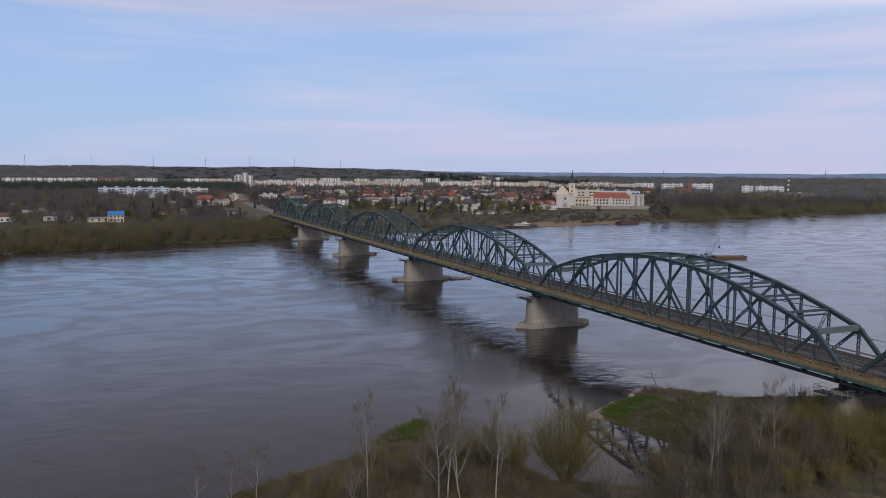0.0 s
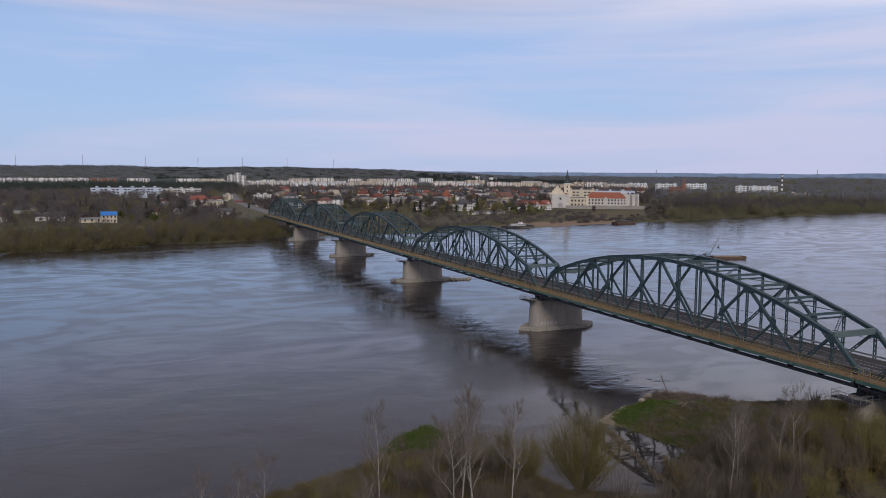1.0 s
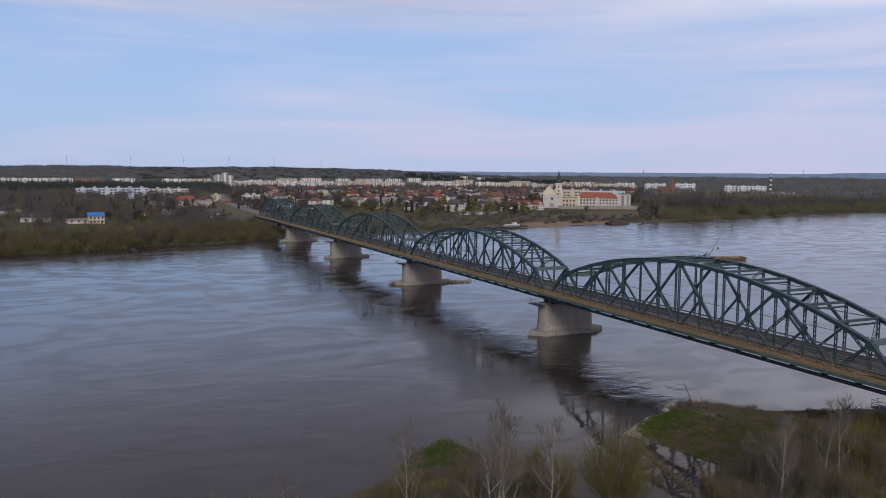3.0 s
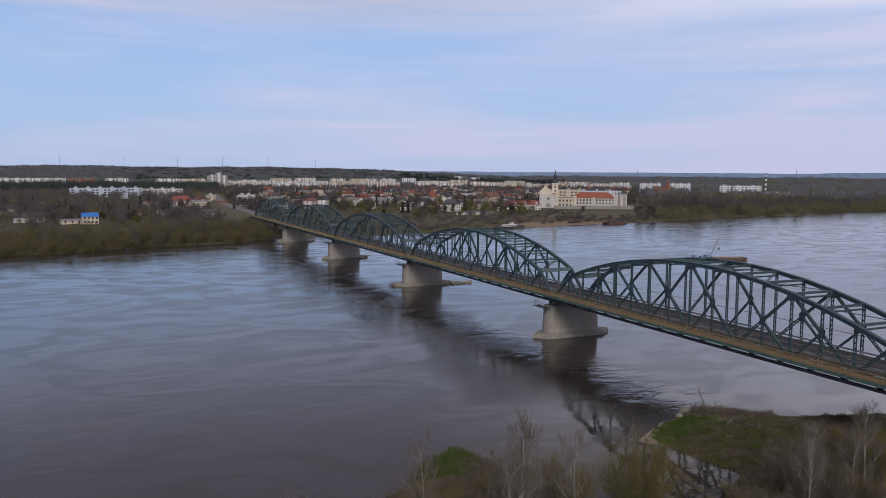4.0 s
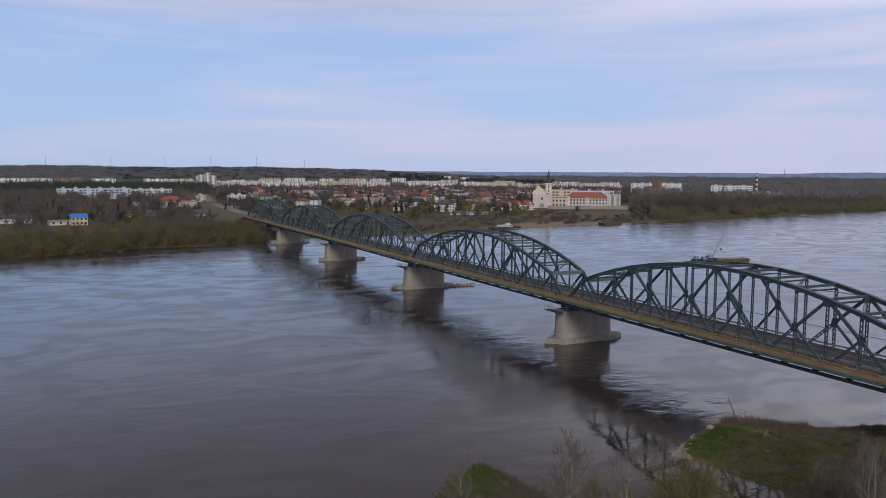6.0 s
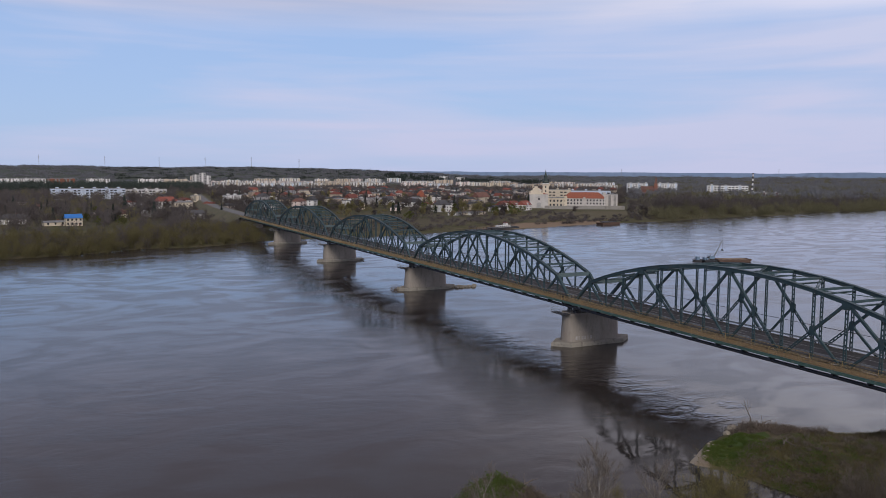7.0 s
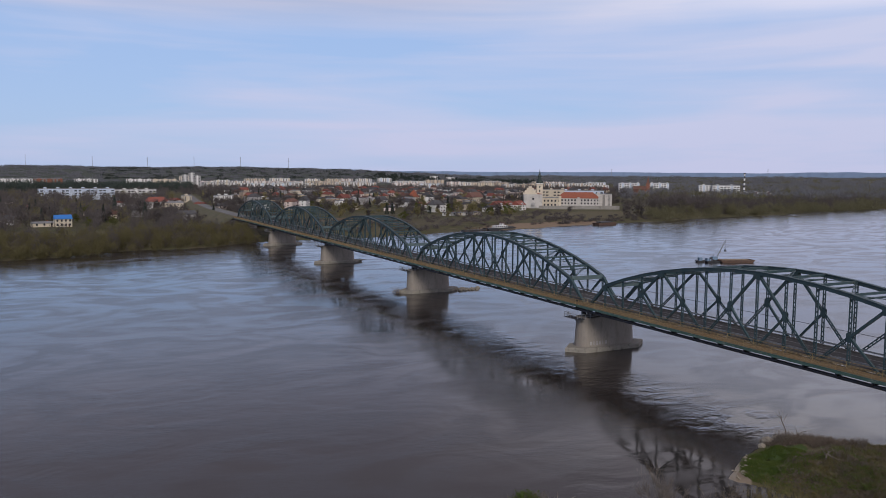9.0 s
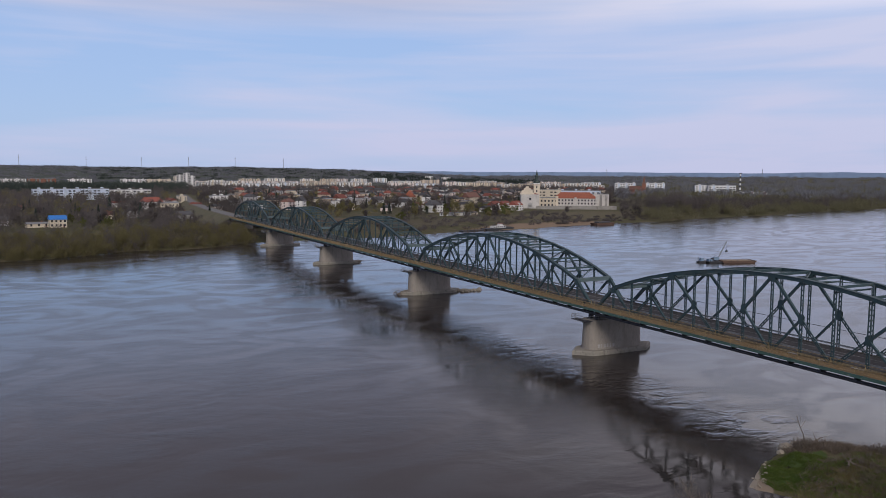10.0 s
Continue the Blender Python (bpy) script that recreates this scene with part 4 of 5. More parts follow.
tangle("edge_thorns", 420, (-9, 30.5), (11, 2.6), -18, 0.3, 1.2, BARK, "dark thorny scrub along the water's edge", 0.1, 0.08, 0.035)
tangle("bank_weeds", 800, (-16, 17), (14, 8), 10, 0.1, 0.5, GRASS_FRESH, "patchy green weeds on the muddy bank", 0.4, 0.13, 0.03)
tangle("bank_thorns", 700, (-12, 17), (16, 9), 5, 0.2, 0.8, BARK, "dark dead stalks on the muddy bank", 0.6, 0.10, 0.03)

# ---- the far bank: woods and thickets ----
BX, BY = -102.7, -85.6


def at(az, dist):
    """A place by bearing from north, degrees to the east, and distance from the starting point."""
    a_ = radians(az)
    return BX + math.sin(a_) * dist, BY + math.cos(a_) * dist


def thicket(name, places, material, label, per=150, size=0.55):
    """A joined belt of scrub: each bush a ragged cloud of small leaves over thin stems."""
    tris = []
    for x, y, w, h in places:
        p = crown_cloud(per, w, h, 0.2, 9, 0.33)
        p[:, 0] += x
        p[:, 1] += y
        p[:, 2] += land(x, y)
        tris.append(sprays(p, size))
        k = 7
        s = np.stack([x + rng.normal(size=k) * w * 0.15, y + rng.normal(size=k) * w * 0.15, np.full(k, land(x, y) - 0.3)], 1)
        e = s + np.stack([rng.normal(size=k) * w * 0.2, rng.normal(size=k) * w * 0.2, rng.uniform(0.7, 1.12, k) * h], 1)
        tris.append(slivers(s, e, 0.10))
    ob = part(name, tri_mesh(name, np.concatenate(tris), material), None)
    return tagged(ob, label, "bushes", kind="stuff")


def belt(n, x0, x1, d0, d1, wmin, wmax, hmin, hmax):
    out = []
    for _ in range(n):
        x = rng.uniform(x0, x1)
        d = d0 + (d1 - d0) * rng.uniform(0, 1) ** 1.2
        f = 0.75 + 0.35 * noise.noise((x * 0.03, d * 0.05, 1.0))
        out.append((x, far_bank(x) + d, rng.uniform(wmin, wmax), rng.uniform(hmin, hmax) * f * (0.72 + 0.28 * min(1, d / 18))))
    return out


thicket("riverside_thicket", belt(560, -330, -6, -5, 48, 4, 8, 10.0, 13.5), CROWN_OLIVE, "olive-green willow thicket along the river bank", 340, 0.34)
thicket("riverside_scrub", belt(330, -330, -4, 3, 75, 4, 8, 9.0, 13.5), CROWN_BARE, "bare brown riverside scrub", 320, 0.30)
thicket("bank_thicket", belt(170, 372, 1000, -3, 40, 9, 15, 9, 18), CROWN_DULL, "olive-green willows along the far bank", 330, 0.55)
thicket("bank_wood", belt(310, 480, 1100, 25, 170, 9, 14, 11, 18), CROWN_BARE, "bare brown trees behind the far bank", 240, 0.6)
thicket("tall_bare_grove", belt(60, 440, 540, 35, 115, 9, 14, 20, 28), CROWN_BARE, "tall bare poplar grove behind the far bank", 420, 0.6)
thicket("bank_scrub", belt(260, 14, 330, 12, 130, 4, 8, 1.8, 5.5), CROWN_BARE, "low bare scrub on the far meadow", 100, 0.45)
thicket("meadow_scrub", belt(60, 255, 400, 12, 45, 4, 8, 1.5, 3.5), CROWN_BARE, "bare scrub below the town wall", 90, 0.5)


def wood(n, az0, az1, d0, d1, wmin, wmax, hmin, hmax):
    out = []
    for _ in range(n):
        a_, d = rng.uniform(az0, az1), math.sqrt(rng.uniform(d0 * d0, d1 * d1))
        if 30.0 < a_ < 37.7 and d < 990 or -2.2 < a_ < 1.0 and d < 665:
            continue
        x, y = at(a_, d)
        out.append((x, y, rng.uniform(wmin, wmax), rng.uniform(hmin, hmax)))
    return out


thicket("pine_forest", wood(520, -9, 8, 1500, 1950, 14, 22, 13, 17), CROWN_PINE, "dark pine forest behind the houses", 70, 2.0)
thicket("pine_forest", wood(150, 21, 33, 2700, 3100, 16, 26, 13, 17), CROWN_PINE, "dark pine forest on the slope behind the town", 60, 2.6)
thicket("west_wood", wood(560, -9, 6.5, 575, 1350, 8, 13, 8, 14), CROWN_BARE, "bare brown woodland west of the bridge road", 230, 0.65)
thicket("west_grove", wood(120, -9, 7, 600, 1250, 7, 12, 7, 12), CROWN_OLIVE, "budding olive trees among the western houses", 240, 0.55)
thicket("ridge_wood", wood(1500, -10, 26, 2450, 3750, 26, 44, 4, 7), HAZY_WOOD, "bare wooded ridge behind the town", 48, 2.4)
thicket("ridge_pines", wood(500, 2, 30, 2700, 3900, 26, 44, 4, 7), CROWN_PINE, "pine wood on the ridge", 60, 2.2)
thicket("east_wood", wood(900, 38, 56, 1250, 2600, 18, 30, 10, 15), HAZY_WOOD, "bare woods beyond the eastern houses", 60, 2.2)
thicket("east_grove", wood(420, 39, 56, 1150, 2400, 16, 26, 9, 13), CROWN_DULL, "olive spring woods beyond the eastern houses", 45, 2.6)
thicket("town_trees_far", wood(860, 6, 39, 1250, 1900, 10, 16, 8, 13), CROWN_BARE, "bare trees among the far town streets", 60, 1.5)

thicket("east_plain_wood", wood(800, 24, 57, 2600, 4300, 34, 56, 6, 10), HAZY_WOOD, "wooded plain beyond the eastern houses", 60, 2.6)
thicket("town_trees", wood(400, 8.5, 38, 770, 1320, 7, 11, 6, 11.5), CROWN_BARE, "bare garden trees between the town houses", 230, 0.6)
thicket("garden_bushes", wood(300, 8.5, 37, 730, 1300, 4, 7, 2.5, 5), CROWN_OLIVE, "budding garden bushes between the town houses", 110, 0.5)
road_side = []
for i in range(150):
    yy = rng.uniform(500, 900)
    xx = 4.8 + 0.00019 * (yy - 491) ** 2 + rng.choice((-1, 1)) * rng.uniform(14, 42)
    road_side.append((xx, yy, rng.uniform(4, 8), rng.uniform(4, 9)))
thicket("roadside_scrub", road_side, CROWN_BARE, "bare scrub and small trees beside the bridge road", 240, 0.45)

# the last ridge on the horizon, its haze put into the blue base colour
g = Geo()
HAZE_BLUE = mat("haze_blue_hills", (0.23, 0.31, 0.46), (0.25, 0.33, 0.48), 0.002, 1.0, bump=0, coords="World", spec=0.0)
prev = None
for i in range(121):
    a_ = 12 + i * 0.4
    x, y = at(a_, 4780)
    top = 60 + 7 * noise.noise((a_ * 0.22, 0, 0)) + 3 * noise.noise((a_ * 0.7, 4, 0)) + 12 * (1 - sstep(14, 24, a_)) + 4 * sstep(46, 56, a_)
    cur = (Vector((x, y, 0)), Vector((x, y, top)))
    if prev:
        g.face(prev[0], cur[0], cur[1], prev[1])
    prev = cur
tagged(part("backdrop_hills", g, HAZE_BLUE), "distant wooded hills on the horizon, blue with haze", "hills", kind="structure")

bare_far = [far_tree(h, w, CROWN_BARE, "bare brown tree among the town houses") for h, w in ((11, 8), (9, 7), (13, 9))]
olive_far = [far_tree(h, w, CROWN_OLIVE, "olive budding tree on the far bank") for h, w in ((9, 8), (11, 8))]
green_far = [far_tree(h, w, CROWN_GREEN, "fresh green round-crowned tree on the far bank") for h, w in ((8, 8), (10, 9))]
pine_far = [conifer(h, w, "dark green conifer among the houses") for h, w in ((12, 4.5), (10, 4.0))]


def strew(n, az0, az1, d0, d1, smin, smax):
    out = []
    for _ in range(n):
        a_, d = rng.uniform(az0, az1), math.sqrt(rng.uniform(d0 * d0, d1 * d1))
        if 30.0 < a_ < 37.7 and d < 990 or -2.2 < a_ < 1.0 and d < 665:
            continue
        x, y = at(a_, d)
        if y - far_bank(x) > 30 and not (x > -8 and x < 48 and y < 960):
            out.append((x, y, float(rng.uniform(smin, smax))))
    return out


scatter_copies(bare_far, strew(120, 8, 38, 700, 1100, 0.65, 1.1) + strew(40, -8, 6, 600, 900, 0.7, 1.1) + [(*at(22.0, 690), 1.35), (*at(37.4, 770), 1.3), (*at(38.2, 775), 1.4), (*at(33.6, 815), 0.9)], "bare trees of the town")
scatter_copies(olive_far, strew(60, 8, 36, 660, 1100, 0.6, 1.1) + [(*at(25.5, 735), 1.3), (*at(26.6, 745), 1.3), (*at(17.6, 730), 1.2), (*at(22.6, 690), 1.0)], "budding trees of the town")
scatter_copies(green_far, strew(26, 14, 30, 660, 900, 0.7, 1.1) + strew(10, -7, 4, 600, 800, 0.6, 0.9), "green trees of the far bank")
scatter_copies(pine_far, strew(46, 8, 34, 750, 1300, 0.7, 1.2) + [(*at(21.0, 760), 1.2), (*at(20.6, 755), 1.1), (*at(4.5, 690), 1.3), (*at(8.8, 700), 1.0), (*at(2.8, 800), 1.4), (*at(-1.5, 690), 1.0)] + strew(14, -8, 6, 620, 900, 0.6, 1.1), "conifers of the town")

# ---- buildings ----
WHITE = mat("white_render", (0.66, 0.65, 0.64), (0.74, 0.73, 0.71), 0.12, 0.85, rand=0.10, c=(0.55, 0.53, 0.50))
OLD_WHITE = mat("weathered_white_render", (0.52, 0.49, 0.46), (0.59, 0.56, 0.53), 0.12, 0.9, c=(0.42, 0.39, 0.36))
CREAM = mat("cream_render", (0.60, 0.52, 0.40), (0.66, 0.58, 0.46), 0.12, 0.85, rand=0.12, c=(0.50, 0.43, 0.34))
TAN = mat("tan_render", (0.42, 0.33, 0.25), (0.50, 0.40, 0.31), 0.12, 0.85, rand=0.15)
PINKISH = mat("pale_pink_render", (0.60, 0.50, 0.46), (0.66, 0.56, 0.52), 0.12, 0.85, rand=0.12)
GREYWALL = mat("grey_render", (0.36, 0.35, 0.35), (0.44, 0.43, 0.42), 0.12, 0.85, rand=0.15)
PALEBLUE = mat("pale_blue_render", (0.50, 0.57, 0.68), (0.58, 0.64, 0.73), 0.12, 0.85, rand=0.06)
BRICK = mat("red_brick", (0.20, 0.085, 0.055), (0.26, 0.11, 0.075), 0.4, 0.85, rand=0.15)
TILE_RED = mat("red_roof_tiles", (0.20, 0.062, 0.048), (0.26, 0.085, 0.062), 0.5, 0.8, rand=0.25, c=(0.18, 0.07, 0.05))
TILE_ORANGE = mat("orange_roof_tiles", (0.33, 0.105, 0.06), (0.28, 0.09, 0.055), 0.5, 0.8, rand=0.1)
TILE_BROWN = mat("brown_roof_tiles", (0.13, 0.065, 0.050), (0.17, 0.085, 0.065), 0.5, 0.8, rand=0.25)
SLATE = mat("dark_grey_roof", (0.055, 0.055, 0.062), (0.09, 0.088, 0.09), 0.5, 0.8, rand=0.25)
FELT = mat("grey_felt_roof", (0.20, 0.20, 0.21), (0.28, 0.28, 0.29), 0.2, 0.9, rand=0.2)
BLUE = mat("bright_blue_sheet_roof", (0.035, 0.19, 0.55), (0.045, 0.22, 0.60), 0.5, 0.5)
COPPER = mat("dark_copper_spire", (0.025, 0.040, 0.038), (0.045, 0.065, 0.058), 0.8, 0.5, 0.2)
PANE = mat("dark_window_glass", (0.030, 0.034, 0.042), (0.045, 0.05, 0.06), 0.7, 0.12, rand=0.3)
STONEWALL = mat("grey_retaining_wall", (0.26, 0.245, 0.225), (0.33, 0.31, 0.285), 0.15, 0.9, c=(0.19, 0.175, 0.16))

LOGGIA = mat("shaded_loggia_panels", (0.20, 0.19, 0.19), (0.30, 0.28, 0.26), 0.4, 0.8, rand=0.3)

window_meshes = {}


def window_mesh(w, h):
    key = (round(w, 1), round(h, 1))
    if key not in window_meshes:
        g = Geo().block(-w / 2, -0.06, 0, w / 2, 0.02, h)
        window_meshes[key] = g.mesh("window", PANE)
    return window_meshes[key]


def window_at(parent, x, y, z, w, h, turn=0.0):
    ob = new("window", window_mesh(w, h))
    ob.parent = parent
    ob.matrix_basis = pose(x, y, z, 0, 0, turn)
    return ob


def gable(g, w, d, z0, z1, over=0.35, hip=0.0, thick=0.22):
    """A pitched roof solid with its ridge along x, hipped by hip metres at the ends."""
    a, b, r = w / 2 + over, d / 2 + over, w / 2 + over - hip
    n = len(g.v)
    g.v += [Vector(p) for p in ((-a, -b, z0), (a, -b, z0), (a, b, z0), (-a, b, z0), (-r, 0, z1), (r, 0, z1), (-a, -b, z0 - thick), (a, -b, z0 - thick), (a, b, z0 - thick), (-a, b, z0 - thick))]
    g.f += [tuple(n + i for i in q) for q in ((0, 1, 5, 4), (2, 3, 4, 5), (1, 2, 5), (3, 0, 4), (6, 7, 1, 0), (7, 8, 2, 1), (8, 9, 3, 2), (9, 6, 0, 3), (9, 8, 7, 6))]
    return g


def walls(g, w, d, h, peak=0.0):
    """Walls of a house as one solid, with gable ends where peak is given."""
    g.block(-w / 2, -d / 2, -1.5, w / 2, d / 2, h)
    if peak:
        for s_ in (-1, 1):
            x0, x1 = s_ * w / 2, s_ * (w / 2 - 0.3)
            n = len(g.v)
            g.v += [Vector(p) for p in ((x0, -d / 2, h), (x0, d / 2, h), (x0, 0, h + peak), (x1, -d / 2, h), (x1, d / 2, h), (x1, 0, h + peak))]
            g.f += [tuple(n + i for i in q) for q in ((0, 1, 2), (5, 4, 3), (0, 2, 5, 3), (1, 4, 5, 2), (0, 3, 4, 1))]
    return g


def house(x, y, turn, w, d, h, peak, wall, roof, label, hip=0.0, cols=3, group="", name="house", dormer=False):
    z = land(x, y)
    o = thing(name, (x, y, z), turn, label, "house", group)
    part("wall", walls(Geo(), w, d, h, 0 if hip else peak - 0.25), wall, o)
    rf = part("roof", gable(Geo(), w, d, h, h + peak, hip=hip), roof, o)
    part("chimney", Geo().block(w * 0.18, 0.3, h, w * 0.18 + 0.7, 1.0, h + peak + 0.7), BRICK, rf)
    rows_ = max(1, int(h // 2.8))
    for r in range(rows_):
        for c in range(cols):
            px = -w / 2 + w * (c + 0.5) / cols
            window_at(o, px, -d / 2, 0.9 + r * 2.8, 1.2, 1.4)
        if math.hypot(x - BX, y - BY) < 1000:
            window_at(o, -w / 2, 0, 0.9 + r * 2.8, 1.2, 1.4, -90)
    window_at(o, -w / 2, 0, h + 0.3, 1.0, 1.1, -90) if peak > 2.5 and not hip and math.hypot(x - BX, y - BY) < 1000 else None
    part("door", Geo().block(w * 0.32 - 0.5, -d / 2 - 0.05, 0, w * 0.32 + 0.5, -d / 2 + 0.02, 2.05), TILE_BROWN, o) if cols > 2 else None
    if dormer:
        dm = part("dormer", Geo().block(-1.3, -d / 2 - 0.1, h + 0.2, 1.3, -d / 4, h + 2.0), wall, o)
        window_at(dm, 0, -d / 2 - 0.1, h + 0.5, 1.3, 1.1)
    return o


def flat_block(x, y, turn, w, d, h, wall, label, cols, group="", accent=None, name="apartment_block", storeys=None, stacks=True):
    """A flat-roofed panel block: floors of windows, stair bays standing out, parapet and roof huts."""
    z = land(x, y)
    o = thing(name, (x, y, z), turn, label, "apartment block", group)
    part("wall", Geo().block(-w / 2, -d / 2, -2, w / 2, d / 2, h), wall, o)
    rf = part("roof", Geo().block(-w / 2 - 0.25, -d / 2 - 0.25, h, w / 2 + 0.25, d / 2 + 0.25, h + 0.55), FELT, o)
    storeys = storeys or max(2, int(h // 2.9))
    step = w / cols
    for c in range(cols):
        cx = -w / 2 + step * (c + 0.5)
        if c % 3 == 1:
            part("stair_bay", Geo().block(cx - step * 0.30, -d / 2 - 0.9, -1, cx + step * 0.30, -d / 2 + 0.1, h + 0.2), accent or wall, o)
            part("roof_hut", Geo().block(cx - 1.6, -1.5, h + 0.5, cx + 1.6, 1.5, h + 2.0), wall, rf)
        else:
            if storeys > 2:
                for r in range(storeys):
                    window_at(o, cx, -d / 2, 1.0 + r * (h - 1.0) / storeys, min(step * 0.62, 5.5), 1.5)
            else:
                part("loggia_bay", Geo().block(cx - step * 0.24, -d / 2 - 0.06, 1.0, cx + step * 0.24, -d / 2 + 0.02, h - 0.8), LOGGIA, o)
    return o


# houses that stand out
house(*at(-0.4, 632), 8, 10.5, 8.5, 5.6, 2.6, CREAM, BLUE, "cream two-storey house with a bright blue roof", cols=4)
house(*at(-3.9, 662), 4, 20, 9, 3.6, 3.2, WHITE, SLATE, "long low white house with a dark roof")
house(*at(-6.9, 655), 20, 11, 8, 4.0, 2.8, WHITE, TILE_BROWN, "small white house with a brown roof")
house(*at(-1.5, 636), 15, 14, 7, 2.6, 1.0, CREAM, FELT, "low cream outbuilding with a grey roof", name="outbuilding")
house(*at(5.4, 865), 12, 20, 11, 7.0, 4.5, WHITE, TILE_RED, "white house with a steep crimson roof", cols=5, hip=3)
house(*at(6.4, 850), 12, 18, 10, 6.5, 1.2, CREAM, FELT, "cream flat-topped house beside bare trees", cols=5)
house(*at(3.4, 900), 10, 16, 10, 4.5, 1.5, WHITE, TILE_RED, "low white house with a red roof")
house(*at(7.0, 690), 20, 15, 9, 4.5, 3.0, GREYWALL, SLATE, "grey house with a dark roof by the bridge road", cols=3)
flat_block(*at(0.8, 1110), 10, 86, 12, 13.5, PALEBLUE, "long pale blue and white apartment block", 18, storeys=4)
flat_block(*at(4.1, 1180), 8, 62, 12, 11.0, WHITE, "long white apartment block with a red edge", 13, storeys=3)
flat_block(*at(9.8, 985), 16, 20, 11, 8.5, WHITE, "white two-storey office block with a flat roof", 7, storeys=2, name="office_block")
flat_block(*at(7.4, 1000), 16, 9, 9, 7.5, CREAM, "small cream flat-roofed building beside the road", 3, storeys=2, name="office_block")
flat_block(*at(12.4, 985), 16, 11, 9, 6.0, WHITE, "small white flat-roofed building", 3, storeys=2, name="office_block")
flat_block(*at(17.6, 905), 14, 11, 12, 6.2, WHITE, "white box-shaped workshop with a flat roof", 2, storeys=1, name="workshop")
flat_block(*at(19.0, 960), 18, 40, 18, 7.0, GREYWALL, "grey flat-roofed factory hall", 5, storeys=1, name="factory_hall")
house(*at(24.2, 812), 22, 16, 11, 7.0, 5.0, WHITE, SLATE, "white villa with a dark hipped roof", cols=4, hip=3.5)
house(*at(23.0, 1080), 62, 26, 16, 5.0, 9.0, CREAM, TILE_ORANGE, "cream house with a very steep orange roof", cols=3)
for i, a_ in enumerate((28.6, 29.3, 30.1)):
    house(*at(a_, 845 + 8 * i), 30, 15, 10, 6.0, 4.2, WHITE, TILE_RED, "white town house with a red tiled roof and dormer", cols=4, group="town houses below the church", dormer=True)
house(*at(27.2, 1010), 30, 26, 12, 8.0, 6.0, CREAM, TILE_BROWN, "large cream town house with a brown roof", cols=6)
for i in range(6):
    x, y = at(24.8 + i * 0.42, 745 + 3 * i)
    house(x, y, 22, 7, 5, 2.7, 0.7, (WHITE, GREYWALL, CREAM)[i % 3], FELT, "small pale garage or shed by the meadow", cols=1, group="sheds by the meadow", name="shed")

# town houses strewn along the streets
spots = []
tries = 0
while len(spots) < 250 and tries < 12000:
    tries += 1
    a_, d_ = rng.uniform(10.5, 37.0), math.sqrt(rng.uniform(820 ** 2, 1600 ** 2))
    x, y = at(a_, d_)
    if y - far_bank(x) < 150 or (29.0 < a_ < 38 and d_ < 1080) or any((x - p) ** 2 + (y - q) ** 2 < 23 ** 2 for p, q in spots):
        continue
    spots.append((x, y))
WALLS = ((WHITE, "white"), (CREAM, "cream"), (GREYWALL, "grey"), (PINKISH, "pale pink"), (TAN, "tan"))
ROOFS = ((TILE_RED, "red"), (TILE_BROWN, "brown"), (SLATE, "dark grey"), (SLATE, "dark grey"), (FELT, "grey"))
for x, y in spots:
    wm_, wn_ = WALLS[int(rng.choice(5, p=(0.26, 0.22, 0.24, 0.12, 0.16)))]
    rm_, rn_ = ROOFS[int(rng.integers(0, 5))]
    h = float(rng.choice((3.2, 4.0, 5.8, 6.2, 8.4)))
    pk = float(rng.uniform(2.2, 4.6)) if rn_ != "grey" else float(rng.uniform(0.5, 1.2))
    house(x, y, float(rng.choice((15, 22, 105, 110, 60))) + float(rng.normal() * 5), float(rng.uniform(9, 18)), float(rng.uniform(8, 11)), h, pk, wm_, rm_, f"{wn_} town house with a {rn_} roof among gardens", hip=2.0 if rng.uniform() < 0.25 else 0.0, cols=int(rng.integers(2, 4)), group="houses of the old town")
for a_, d_ in ((-5.5, 760), (-4.6, 800), (-2.4, 840), (1.2, 760), (2.4, 720), (2.9, 960), (4.2, 735), (-6.4, 900), (-3.2, 960), (0.4, 900), (5.3, 1010), (6.6, 930), (8.2, 870), (9.4, 800)):
    x, y = at(a_, d_)
    k = int(rng.integers(0, 4))
    house(x, y, float(rng.uniform(0, 180)), float(rng.uniform(8, 13)), 8.5, float(rng.choice((3.2, 5.6))), float(rng.uniform(2, 3.6)), WALLS[k][0], ROOFS[k][0], f"{WALLS[k][1]} house with a {ROOFS[k][1]} roof among bare trees", cols=2, group="houses west of the road")

# housing estate of panel blocks
EST = ((WHITE, "white", TAN), (CREAM, "cream", TAN), (PINKISH, "pale pink", WHITE), (WHITE, "white", CREAM), (TAN, "tan", CREAM), (WHITE, "white", PALEBLUE))
a_ = 7.6
while a_ < 38.2:
    for lay, dist in enumerate((1980, 2280, 2560)):
        if rng.uniform() < (0.34 if lay < 2 else 0.45):
            continue
        e_ = EST[int(rng.integers(0, 6))]
        w_ = float(rng.uniform(38, 82))
        x, y = at(a_ + float(rng.normal() * 0.25), dist + float(rng.normal() * 70))
        flat_block(x, y, -a_ + float(rng.choice((0, 0, 12, -18, 30))), w_, 12, float(rng.choice((13.0, 13.0, 14.5, 16.0))) * (0.86 if a_ < 26 else 0.76) + lay * 1.2, e_[0], f"{e_[1]} panel apartment block on the housing estate", int(w_ // 7), "panel blocks of the housing estate", e_[2], storeys=2)
    a_ += 1.25
for a_, h in ((7.7, 30), (8.15, 34), (8.5, 28)):
    flat_block(*at(a_, 1880), -a_, 14, 14, h, GREYWALL, "grey tower block with a flat roof", 3, "tower blocks", WHITE, storeys=8)
